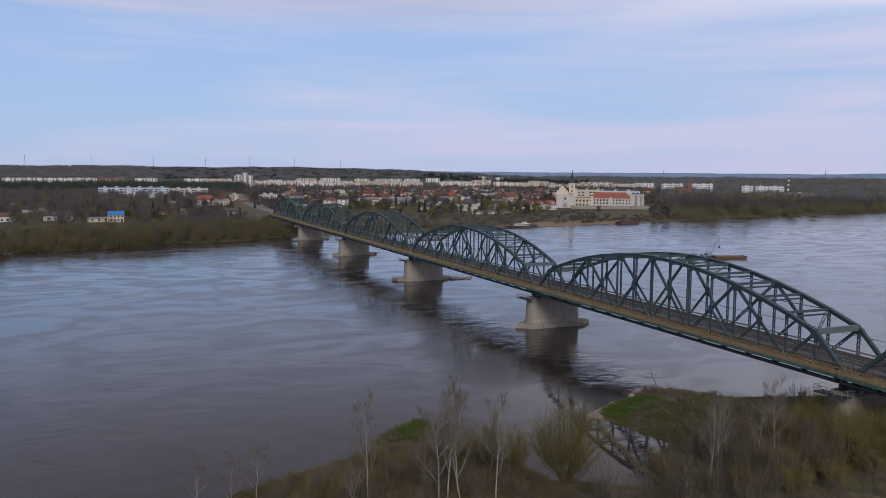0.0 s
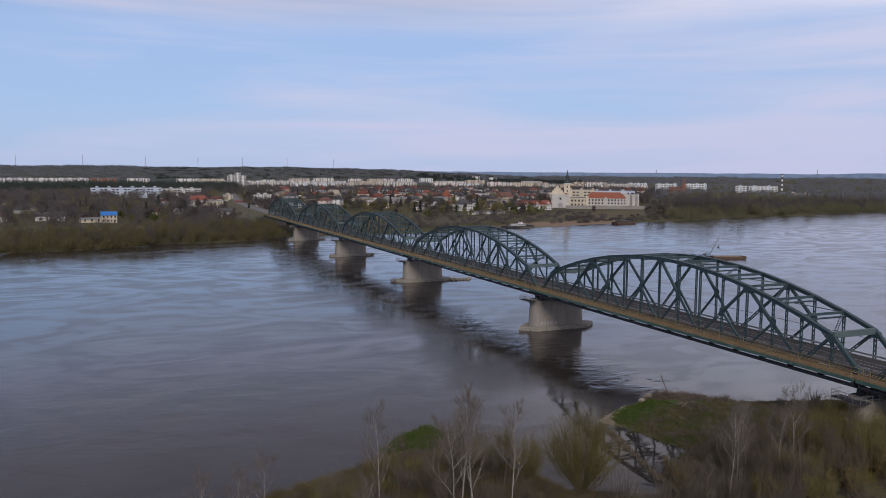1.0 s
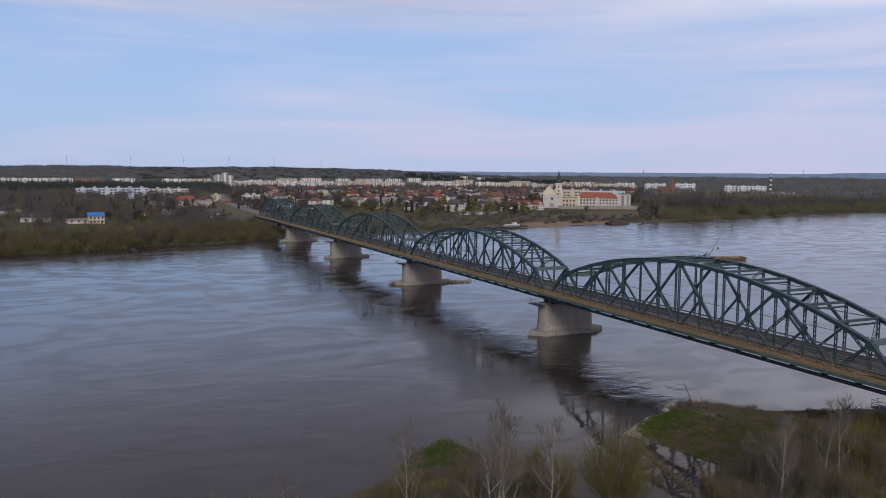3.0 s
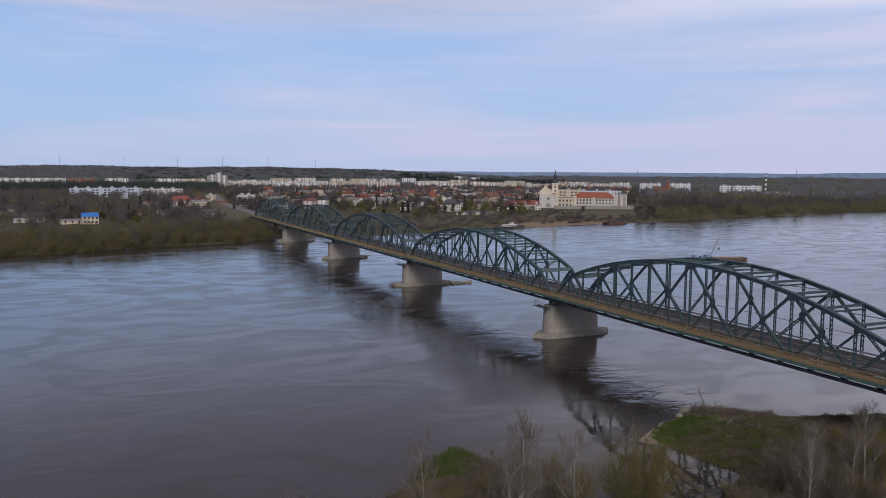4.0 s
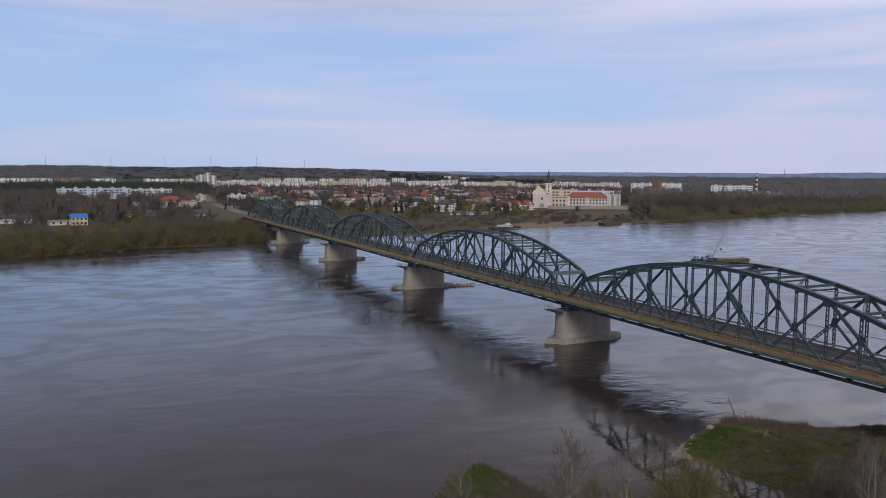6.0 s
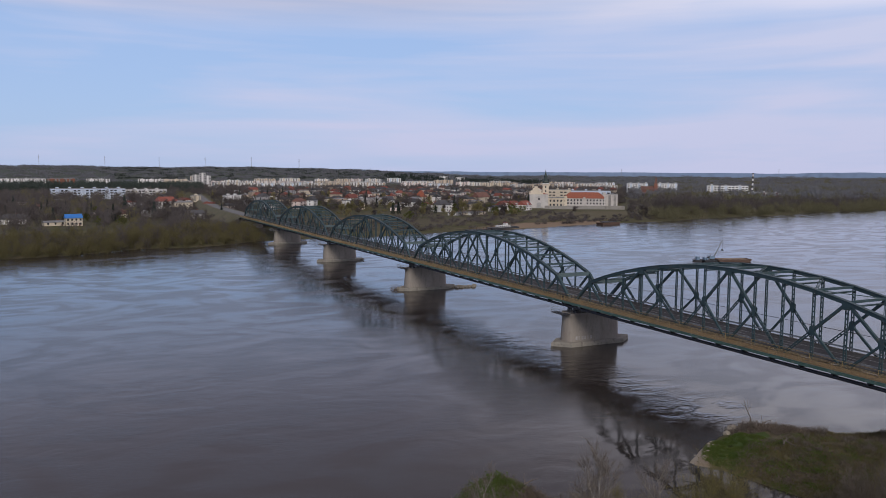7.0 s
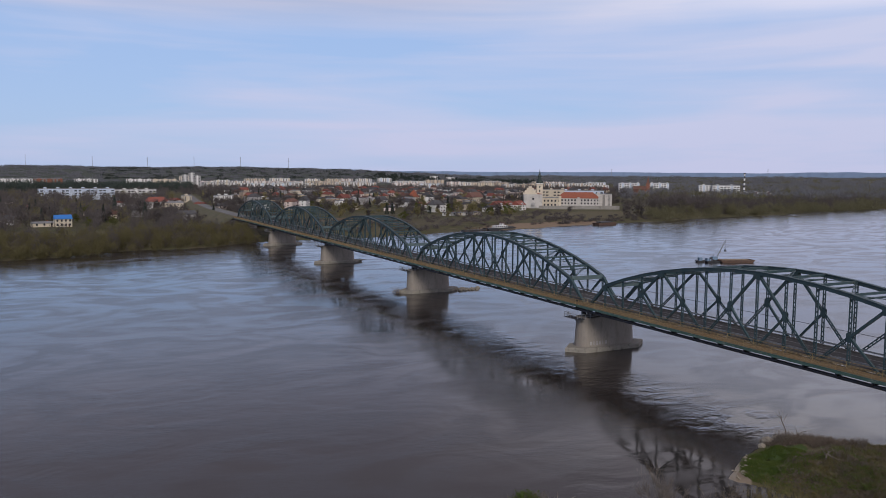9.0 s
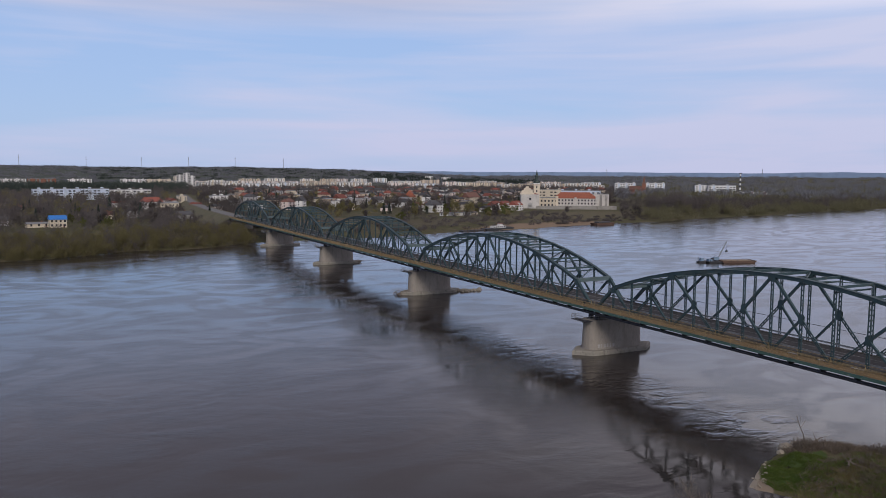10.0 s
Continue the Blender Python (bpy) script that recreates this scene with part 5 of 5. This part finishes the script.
for a_, w_, m_ in ((-6.3, 60, WHITE), (-5.0, 70, WHITE), (-3.6, 80, WHITE), (-2.2, 60, WHITE), (-0.6, 70, BRICK), (1.6, 60, WHITE), (5.0, 80, WHITE), (6.4, 70, CREAM), (26.4, 34, WHITE), (25.2, 30, WHITE)):
    far_ = 3000 if a_ > 20 else 2420
    x, y = at(a_, far_)
    flat_block(x, y, -a_, w_, 13, 15.0, m_, ("white" if m_ is WHITE else "cream" if m_ is CREAM else "red-brick") + " apartment block below the wooded ridge", int(w_ // 8), "blocks below the ridge", storeys=2)
for a_, d_, w_ in ((43.6, 1500, 22), (44.5, 1490, 24), (45.4, 1510, 22), (46.2, 1470, 20), (46.9, 1480, 22), (47.6, 1490, 18), (38.6, 1620, 40), (40.6, 1640, 40)):
    x, y = at(a_, d_)
    flat_block(x, y, -a_ + 8, w_, 13, 19.0 if a_ < 46 else 8.5, WHITE, "new white apartment block among riverside woods", int(w_ // 5), "white blocks by the eastern woods", PALEBLUE if a_ < 46 else TILE_RED, storeys=5 if a_ < 46 else 2)

# church with its tower, and the long former monastery beside it
cx, cy = at(31.2, 912)
cz = land(cx, cy)
ch = thing("church", (cx, cy, cz), -30, "white baroque church with a tall dark spire", "church")
g = Geo().block(-10, -8, -3, 10, 22, 15.5)
part("nave_wall", g, OLD_WHITE, ch)
part("nave_roof", gable(Geo(), 24, 20, 15.5, 18.6, thick=0.3, hip=4), TILE_RED, ch).matrix_basis = pose(0, 9.5, 0, 0, 0, 90)
g = Geo()
for x0, x1, z0, z1 in ((-8, 8, 15.5, 17.5), (-6, 6, 17.5, 20), (-3.8, 3.8, 20, 22.5), (-1.8, 1.8, 22.5, 24.5)):
    g.block(x0, -8.2, z0, x1, -7.0, z1)
gb = part("front_gable", g, CREAM, ch)
gb.matrix_basis = pose(-3.5, 0, 0)
part("arched_niche", Geo().tube([(0, -8.05, 4.0), (0, -8.12, 4.0)], [2.6, 2.6], 20).block(-2.6, -8.12, -1, 2.6, -8.05, 4.0), GREYWALL, ch)
part("round_window", Geo().tube([(0, -8.15, 10.5), (0, -8.0, 10.5)], [1.2, 1.2], 16), PANE, ch)
tw_ = part("tower", Geo().block(4.2, 1, 0, 11.0, 7.8, 27.0), CREAM, ch, "cream square bell tower")
part("cornice", Geo().block(3.8, 0.6, 27.0, 11.4, 8.2, 27.9), WHITE, tw_)
for zz in (18.0, 22.5):
    window_at(tw_, 7.6, 1, zz, 1.3, 2.4)
    window_at(tw_, 4.2, 4.4, zz, 1.3, 2.4, -90)
prof = ((27.9, 3.4), (29.0, 3.7), (30.2, 3.3), (31.2, 2.2), (32.2, 1.7), (35.0, 1.6), (35.6, 2.0), (36.6, 1.7), (37.6, 0.9), (41.0, 0.45), (43.2, 0.12))
part("spire", Geo().tube([(7.6, 4.4, z) for z, r in prof], [r * 1.12 for z, r in prof], 8), COPPER, ch, "dark green copper baroque spire")

mx_, my_ = at(32.4, 922)
mo = thing("monastery_wing", (mx_, my_, land(mx_, my_)), -31, "long cream monastery wing with small windows", "building")
part("wall", Geo().block(-12, -6, -3, 12, 6, 11.5), CREAM, mo)
part("roof", Geo().block(-12.4, -6.4, 11.5, 12.4, 6.4, 12.2), FELT, mo)
for r in range(2):
    for c in range(6):
        window_at(mo, -10 + c * 4, -6, 2.6 + r * 4.6, 1.8, 2.2)
part("gable_bay", Geo().block(9.5, -7.0, -3, 12.6, 6.5, 13.5), CREAM, mo)

sx_, sy_ = at(34.4, 935)
so = thing("school_building", (sx_, sy_, land(sx_, sy_)), -33, "long white three-storey building with a red hipped roof", "building")
part("wall", Geo().block(-24, -7, -3, 24, 7, 11.5), OLD_WHITE, so)
part("roof", gable(Geo(), 48, 14, 11.5, 18.0, hip=8, thick=0.4), TILE_ORANGE, so, "bright red tiled hipped roof")
for r in range(3):
    for c in range(13):
        window_at(so, -22 + c * 3.66, -7, 0.8 + r * 3.6, 1.7, 2.0)
for x in (-23.5, 0, 23.5):
    part("projecting_bay", Geo().block(x - 1.2, -7.8, -3, x + 1.2, -6.9, 12.4), OLD_WHITE, so)
ax_, ay_ = at(36.0, 950)
flat_block(ax_, ay_, -36, 24, 14, 15.5, OLD_WHITE, "plain white flat-roofed annexe beside the long building", 4, storeys=2, name="annexe")
flat_block(*at(34.9, 1120), -34, 60, 12, 15.0, PALEBLUE, "pale blue apartment block behind the school", 10, storeys=4)
flat_block(*at(32.6, 1080), -34, 40, 12, 17.0, CREAM, "cream apartment block behind the monastery", 8, storeys=4)
wx0, wy0 = at(31.6, 890)
wx1, wy1 = at(37.2, 912)
rw = part("retaining_wall", Geo().box((wx0, wy0, 3.2), (wx1, wy1, 3.2), 1.2, 8.6), STONEWALL)
tagged(rw, "grey stained retaining wall below the monastery", "wall")

# brick steeple, striped chimney, masts on the ridge
x, y = at(39.8, 1480)
st = thing("brick_church", (x, y, land(x, y)), -40, "dark red brick church with a pointed steeple", "church")
part("tower", Geo().block(-3, -3, -2, 3, 3, 20), BRICK, st)
part("steeple", Geo().prism([(-3, -3), (3, -3), (3, 3), (-3, 3)], 20, 34, [(-0.1, -0.1), (0.1, -0.1), (0.1, 0.1), (-0.1, 0.1)]), TILE_BROWN, st)
part("nave", walls(Geo(), 22, 12, 10, 6), BRICK, st).matrix_basis = pose(-14, 2, 0)
part("roof", gable(Geo(), 22, 12, 10, 16), TILE_BROWN, st).matrix_basis = pose(-14, 2, 0)
x, y = at(46.1, 1500)
cn = thing("factory_chimney", (x, y, land(x, y)), 0, "tall dark and white banded factory chimney", "chimney")
for i in range(10):
    part("ring", Geo().tube([(0, 0, i * 4.0 - (2 if i == 0 else 0)), (0, 0, i * 4.0 + 4.0)], [1.9 - i * 0.08, 1.9 - (i + 1) * 0.08], 14), WHITE if i % 2 else SLATE, cn)
part("top_gallery", Geo().tube([(0, 0, 40), (0, 0, 41.6)], [2.0, 2.0], 14), SLATE, cn)


def mast(a_, d_, h):
    x, y = at(a_, d_)
    o = thing("lattice_mast", (x, y, land(x, y)), 0, "thin grey steel lattice mast on the wooded ridge", "mast", "masts on the ridge")
    part("shaft", lattice(Geo(), (0, 0, -1), (0, 0, h), 1.3, 1.1, 0.4, 4, (1, 0, 0)), GALV, o)
    for z in (0.72, 0.86):
        part("arm", Geo().box((-4, 0, h * z), (4, 0, h * z), 0.4, 0.4), GALV, o)
    return o


for a_ in (-5.7, -1.8, 2.1, 5.5, 8.5, 11.6, 14.9, 38.0, 48.3):
    mast(a_, 3450 if a_ < 20 else 3900, 46)

# ---- road on from the bridge ----
ROADEDGE = mat("verge", (0.10, 0.095, 0.05), (0.13, 0.115, 0.07), 0.1, 0.95, coords="World")
pts = [(4.8, 491), (6.5, 560), (11.0, 650), (20.0, 760), (33.0, 880), (48.0, 1010), (70.0, 1200)]
zs = [11.2, 11.1, 10.6, 9.8, 9.2, 9.0, 9.0]
g, e_ = Geo(), Geo()
for (p, z0), (q, z1) in zip(zip(pts[:-1], zs[:-1]), zip(pts[1:], zs[1:])):
    d_ = (Vector(q) - Vector(p)).normalized()
    s_ = Vector((d_.y, -d_.x))
    a4 = [Vector((*p, z0)), Vector((*q, z1))]
    s3 = Vector((s_.x, s_.y, 0))
    g.face(a4[0] - s3 * 4.2, a4[0] + s3 * 4.2, a4[1] + s3 * 4.2, a4[1] - s3 * 4.2)
    for sg in (-1, 1):
        f_ = [a4[0] + s3 * 6.5 * sg - Vector((0, 0, 0.06)), a4[1] + s3 * 6.5 * sg - Vector((0, 0, 0.06)), a4[1] + s3 * 22 * sg - Vector((0, 0, 9.5)), a4[0] + s3 * 22 * sg - Vector((0, 0, 9.5))]
        e_.face(*(f_ if sg < 0 else f_[::-1]))
        f_ = [a4[0] - Vector((0, 0, 0.06)), a4[1] - Vector((0, 0, 0.06)), a4[1] + s3 * 6.5 * sg - Vector((0, 0, 0.06)), a4[0] + s3 * 6.5 * sg - Vector((0, 0, 0.06))]
        e_.face(*(f_ if sg < 0 else f_[::-1]))
tagged(part("road", g, mat("pale_asphalt", (0.15, 0.145, 0.145), (0.20, 0.195, 0.19), 0.1, 0.9, coords="World")), "pale asphalt road leading off the bridge", "road", kind="structure")
tagged(part("embankment", e_, ROADEDGE), "grassy embankment of the bridge road", "ground", kind="structure")

# ---- boats and debris ----
RUST = mat("rusty_hull", (0.10, 0.060, 0.045), (0.14, 0.085, 0.060), 0.5, 0.7, c=(0.06, 0.045, 0.04))
HULL = mat("dark_hull", (0.035, 0.038, 0.045), (0.06, 0.06, 0.065), 0.5, 0.6)
SAND = mat("wet_sand_cargo", (0.22, 0.165, 0.115), (0.28, 0.21, 0.15), 0.6, 0.95, bump=0.5)
CRANEBLUE = mat("faded_blue_crane_paint", (0.16, 0.24, 0.34), (0.20, 0.28, 0.38), 0.6, 0.55)


def hull_geo(l, w, z0, z1, rake=2.0):
    return Geo().prism([(-l / 2 + rake, -w / 2 + 0.3), (l / 2 - rake, -w / 2 + 0.3), (l / 2 - rake * 0.6, 0), (l / 2 - rake, w / 2 - 0.3), (-l / 2 + rake, w / 2 - 0.3), (-l / 2 + rake * 0.6, 0)], z0, z1,
                       [(-l / 2, -w / 2), (l / 2 - 1, -w / 2), (l / 2, 0), (l / 2 - 1, w / 2), (-l / 2, w / 2), (-l / 2 - 0.2, 0)])


bg = thing("barge", (179.2, 221.2, 0), -20, "rusty open barge half full of sand on the river", "barge")
part("hull", hull_geo(22, 8, -0.6, 1.0), RUST, bg)
for a, b in (((-10.6, -3.8), (10.4, -3.8)), ((-10.6, 3.8), (10.4, 3.8)), ((-10.6, -3.8), (-10.6, 3.8)), ((10.2, -3.8), (10.2, 3.8))):
    part("coaming", Geo().box((*a, 1.25), (*b, 1.25), 0.3, 0.6), RUST, bg)
part("sand_load", Geo().prism([(-9.8, -3.4), (9.6, -3.4), (9.6, 3.4), (-9.8, 3.4)], 1.0, 1.75, [(-8, -2), (7, -1.6), (7, 1.6), (-8, 2)]), SAND, bg, "heaped wet sand")
for i in range(6):
    part("bollard", Geo().tube([(-9 + i * 3.6, -3.9, 1.0), (-9 + i * 3.6, -3.9, 1.9)], [0.14, 0.14], 8), HULL, bg)
cr = thing("crane_pontoon", (169.8, 225.8, 0), -20, "dark pontoon carrying a faded blue slewing crane", "crane")
part("hull", hull_geo(11, 8, -0.5, 0.9, 0.8), HULL, cr)
part("crane_base", Geo().tube([(0.6, 0, 0.9), (0.6, 0, 1.5)], [1.2, 1.1], 14), HULL, cr)
cb = part("crane_cab", Geo().block(-1.2, -1.1, 1.5, 2.0, 1.1, 3.3), CRANEBLUE, cr)
part("counterweight", Geo().block(-2.2, -1.0, 1.6, -1.2, 1.0, 2.8), HULL, cb)
part("cab_window", Geo().block(2.0, -0.8, 2.2, 2.05, 0.8, 3.0), PANE, cb)
g = Geo()
lattice(g, (1.7, -0.35, 2.4), (7.0, 0, 13.0), 0.5, 0.11, 0.12, 0.9, (0, 1, 0))
lattice(g, (1.7, 0.35, 2.4), (7.0, 0, 13.0), 0.5, 0.11, 0.12, 0.9, (0, 1, 0))
part("jib", g, GALV, cr)
part("jib_stay", Geo().tube([(-0.3, 0, 4.9), (6.9, 0, 12.9)], [0.05, 0.05], 4).tube([(-0.3, 0, 3.2), (-0.3, 0, 4.9)], [0.12, 0.08], 5), HULL, cr)
part("hoist_cable", Geo().tube([(7.0, 0, 12.9), (7.0, 0, 7.6)], [0.05, 0.05], 4), HULL, cr)
part("grab", Geo().prism([(6.3, -0.6), (7.7, -0.6), (7.7, 0.6), (6.3, 0.6)], 6.4, 7.6, [(6.7, -0.3), (7.3, -0.3), (7.3, 0.3), (6.7, 0.3)]), HULL, cr)
for x, z in ((-4.2, 2.3), (-2.9, 2.0)):
    part("winch_house", Geo().block(x - 0.5, -1.6, 0.9, x + 0.5, 1.6, z), CRANEBLUE, cr)
tg = thing("tug", (164.2, 228.7, 0), -20, "small dark push tug lying against the pontoon", "tug")
part("hull", hull_geo(6, 3.4, -0.4, 0.9, 1.0), HULL, tg)
part("wheelhouse", Geo().block(-1.1, -1.0, 0.9, 0.9, 1.0, 2.7), CRANEBLUE, tg)
part("mast", Geo().tube([(-2.0, 0, 0.9), (-2.0, 0, 4.4)], [0.10, 0.05], 5), HULL, tg)
for o in (bg, cr, tg):
    o.scale = (0.79, 0.79, 0.79)

fb = thing("river_boat", (188.5, 459.0, 0), 12, "white river boat with an upper deck moored at the far shore", "boat")
part("hull", hull_geo(30, 6.5, -0.5, 1.4, 2.5), HULL, fb)
part("deckhouse", Geo().block(-6, -2.2, 1.4, 6, 2.2, 2.9), WHITE, fb)
part("wheelhouse", Geo().block(1, -1.5, 2.9, 3.4, 1.5, 4.5), WHITE, fb)
part("roof", Geo().block(0.6, -1.8, 4.5, 3.8, 1.8, 4.75), TILE_RED, fb)
for i in range(6):
    window_at(fb, -5 + i * 2.0, -2.2, 1.75, 1.3, 0.8)
part("bulwark", Geo().block(6.5, -2.6, 1.4, 12, 2.6, 1.9), HULL, fb)
pn = thing("landing_pontoon", (163.0, 452.0, 0), 13, "long low grey landing pontoon at the far shore", "pontoon")
part("deck", Geo().block(-11, -2, -0.4, 11, 2, 0.9), HULL, pn)
for i in range(7):
    part("mooring_post", Geo().tube([(-10 + i * 3.3, -2.2, -2), (-10 + i * 3.3, -2.2, 2.6)], [0.2, 0.2], 6), RUST, pn)
ob_ = thing("old_barge", (299.0, 474.5, 0), 13, "dark rusty barge moored at the far shore", "barge")
part("hull", hull_geo(24, 7, -0.5, 1.9, 1.5), RUST, ob_)
part("hatch", Geo().block(-8, -2.4, 1.9, 8, 2.4, 2.7), HULL, ob_)

# rubble and drift caught at the pier
ROCK = mat("pale_rubble", (0.26, 0.23, 0.18), (0.34, 0.30, 0.24), 0.8, 0.9, bump=0.5)
rock_meshes = []
for i in range(4):
    bm = bmesh.new()
    bmesh.ops.create_icosphere(bm, subdivisions=1, radius=0.8)
    for v in bm.verts:
        v.co *= 1 + 0.35 * noise.noise(v.co * 1.3 + Vector((i * 7, 0, 0)))
        v.co.z *= 0.6
    me = bpy.data.meshes.new("rock")
    bm.to_mesh(me)
    bm.free()
    me.materials.append(ROCK)
    rock_meshes.append(me)
for i in range(46):
    f = rng.uniform(0, 1)
    o = new("rock", rock_meshes[i % 4])
    o.matrix_basis = pose(14 + f * 11, 2 * SPAN - 1.2 + rng.normal() * 1.3 - f * 2.0, 0.05 + rng.uniform(0, 0.2), 0, 0, float(rng.uniform(0, 360))) @ Matrix.Scale(float(rng.uniform(0.5, 1.3)), 4)
    tagged(o, "pale rubble stone in the shallows behind the pier", "rock", "rubble behind the pier")
for k, (px, py) in enumerate(((-6.2, 2 * SPAN - 1.5), (-5.4, 2 * SPAN + 0.4), (15.8, 3 * SPAN - 0.5))):
    g = Geo()
    for j in range(9):
        a = Vector((rng.normal() * 1.0, rng.normal() * 1.0, -0.2))
        g.tube([a, a + Vector((rng.normal() * 0.9, rng.normal() * 0.9, rng.uniform(0.4, 1.2))), a + Vector((rng.normal() * 1.3, rng.normal() * 1.3, rng.uniform(0.6, 2.0)))], [0.16, 0.10, 0.03], 5)
    o = part("driftwood_snag", g, BARK)
    o.matrix_basis = pose(px, py, 0)
    tagged(o, "dark tangle of driftwood caught on the pier apron", "driftwood", "driftwood on the piers")
for i in range(18):
    f = rng.uniform(0, 1)
    x, y = (-30.2 + f * 9 + rng.normal() * 0.6, 24.2 + f * 6.0 + rng.normal() * 0.5)
    if near_side(x, y) < -0.6:
        continue
    o = new("rock", rock_meshes[i % 4])
    o.matrix_basis = pose(x, y, land(x, y) + 0.02, 0, 0, float(rng.uniform(0, 360))) @ Matrix.Scale(float(rng.uniform(0.12, 0.36)), 4)
    tagged(o, "pale stone on the small muddy beach", "rock", "stones on the beach")
for x, y, k in ((-14.0, 33.0, 1.9), (-11.5, 33.4, 1.2), (-16.2, 32.2, 0.9)):
    o = new("boulder", rock_meshes[1])
    o.matrix_basis = pose(x, y, land(x, y) + 0.2, 0, 0, x * 40) @ Matrix.Scale(k, 4)
    tagged(o, "pale grey boulder at the water's edge", "rock", "boulders at the water's edge")
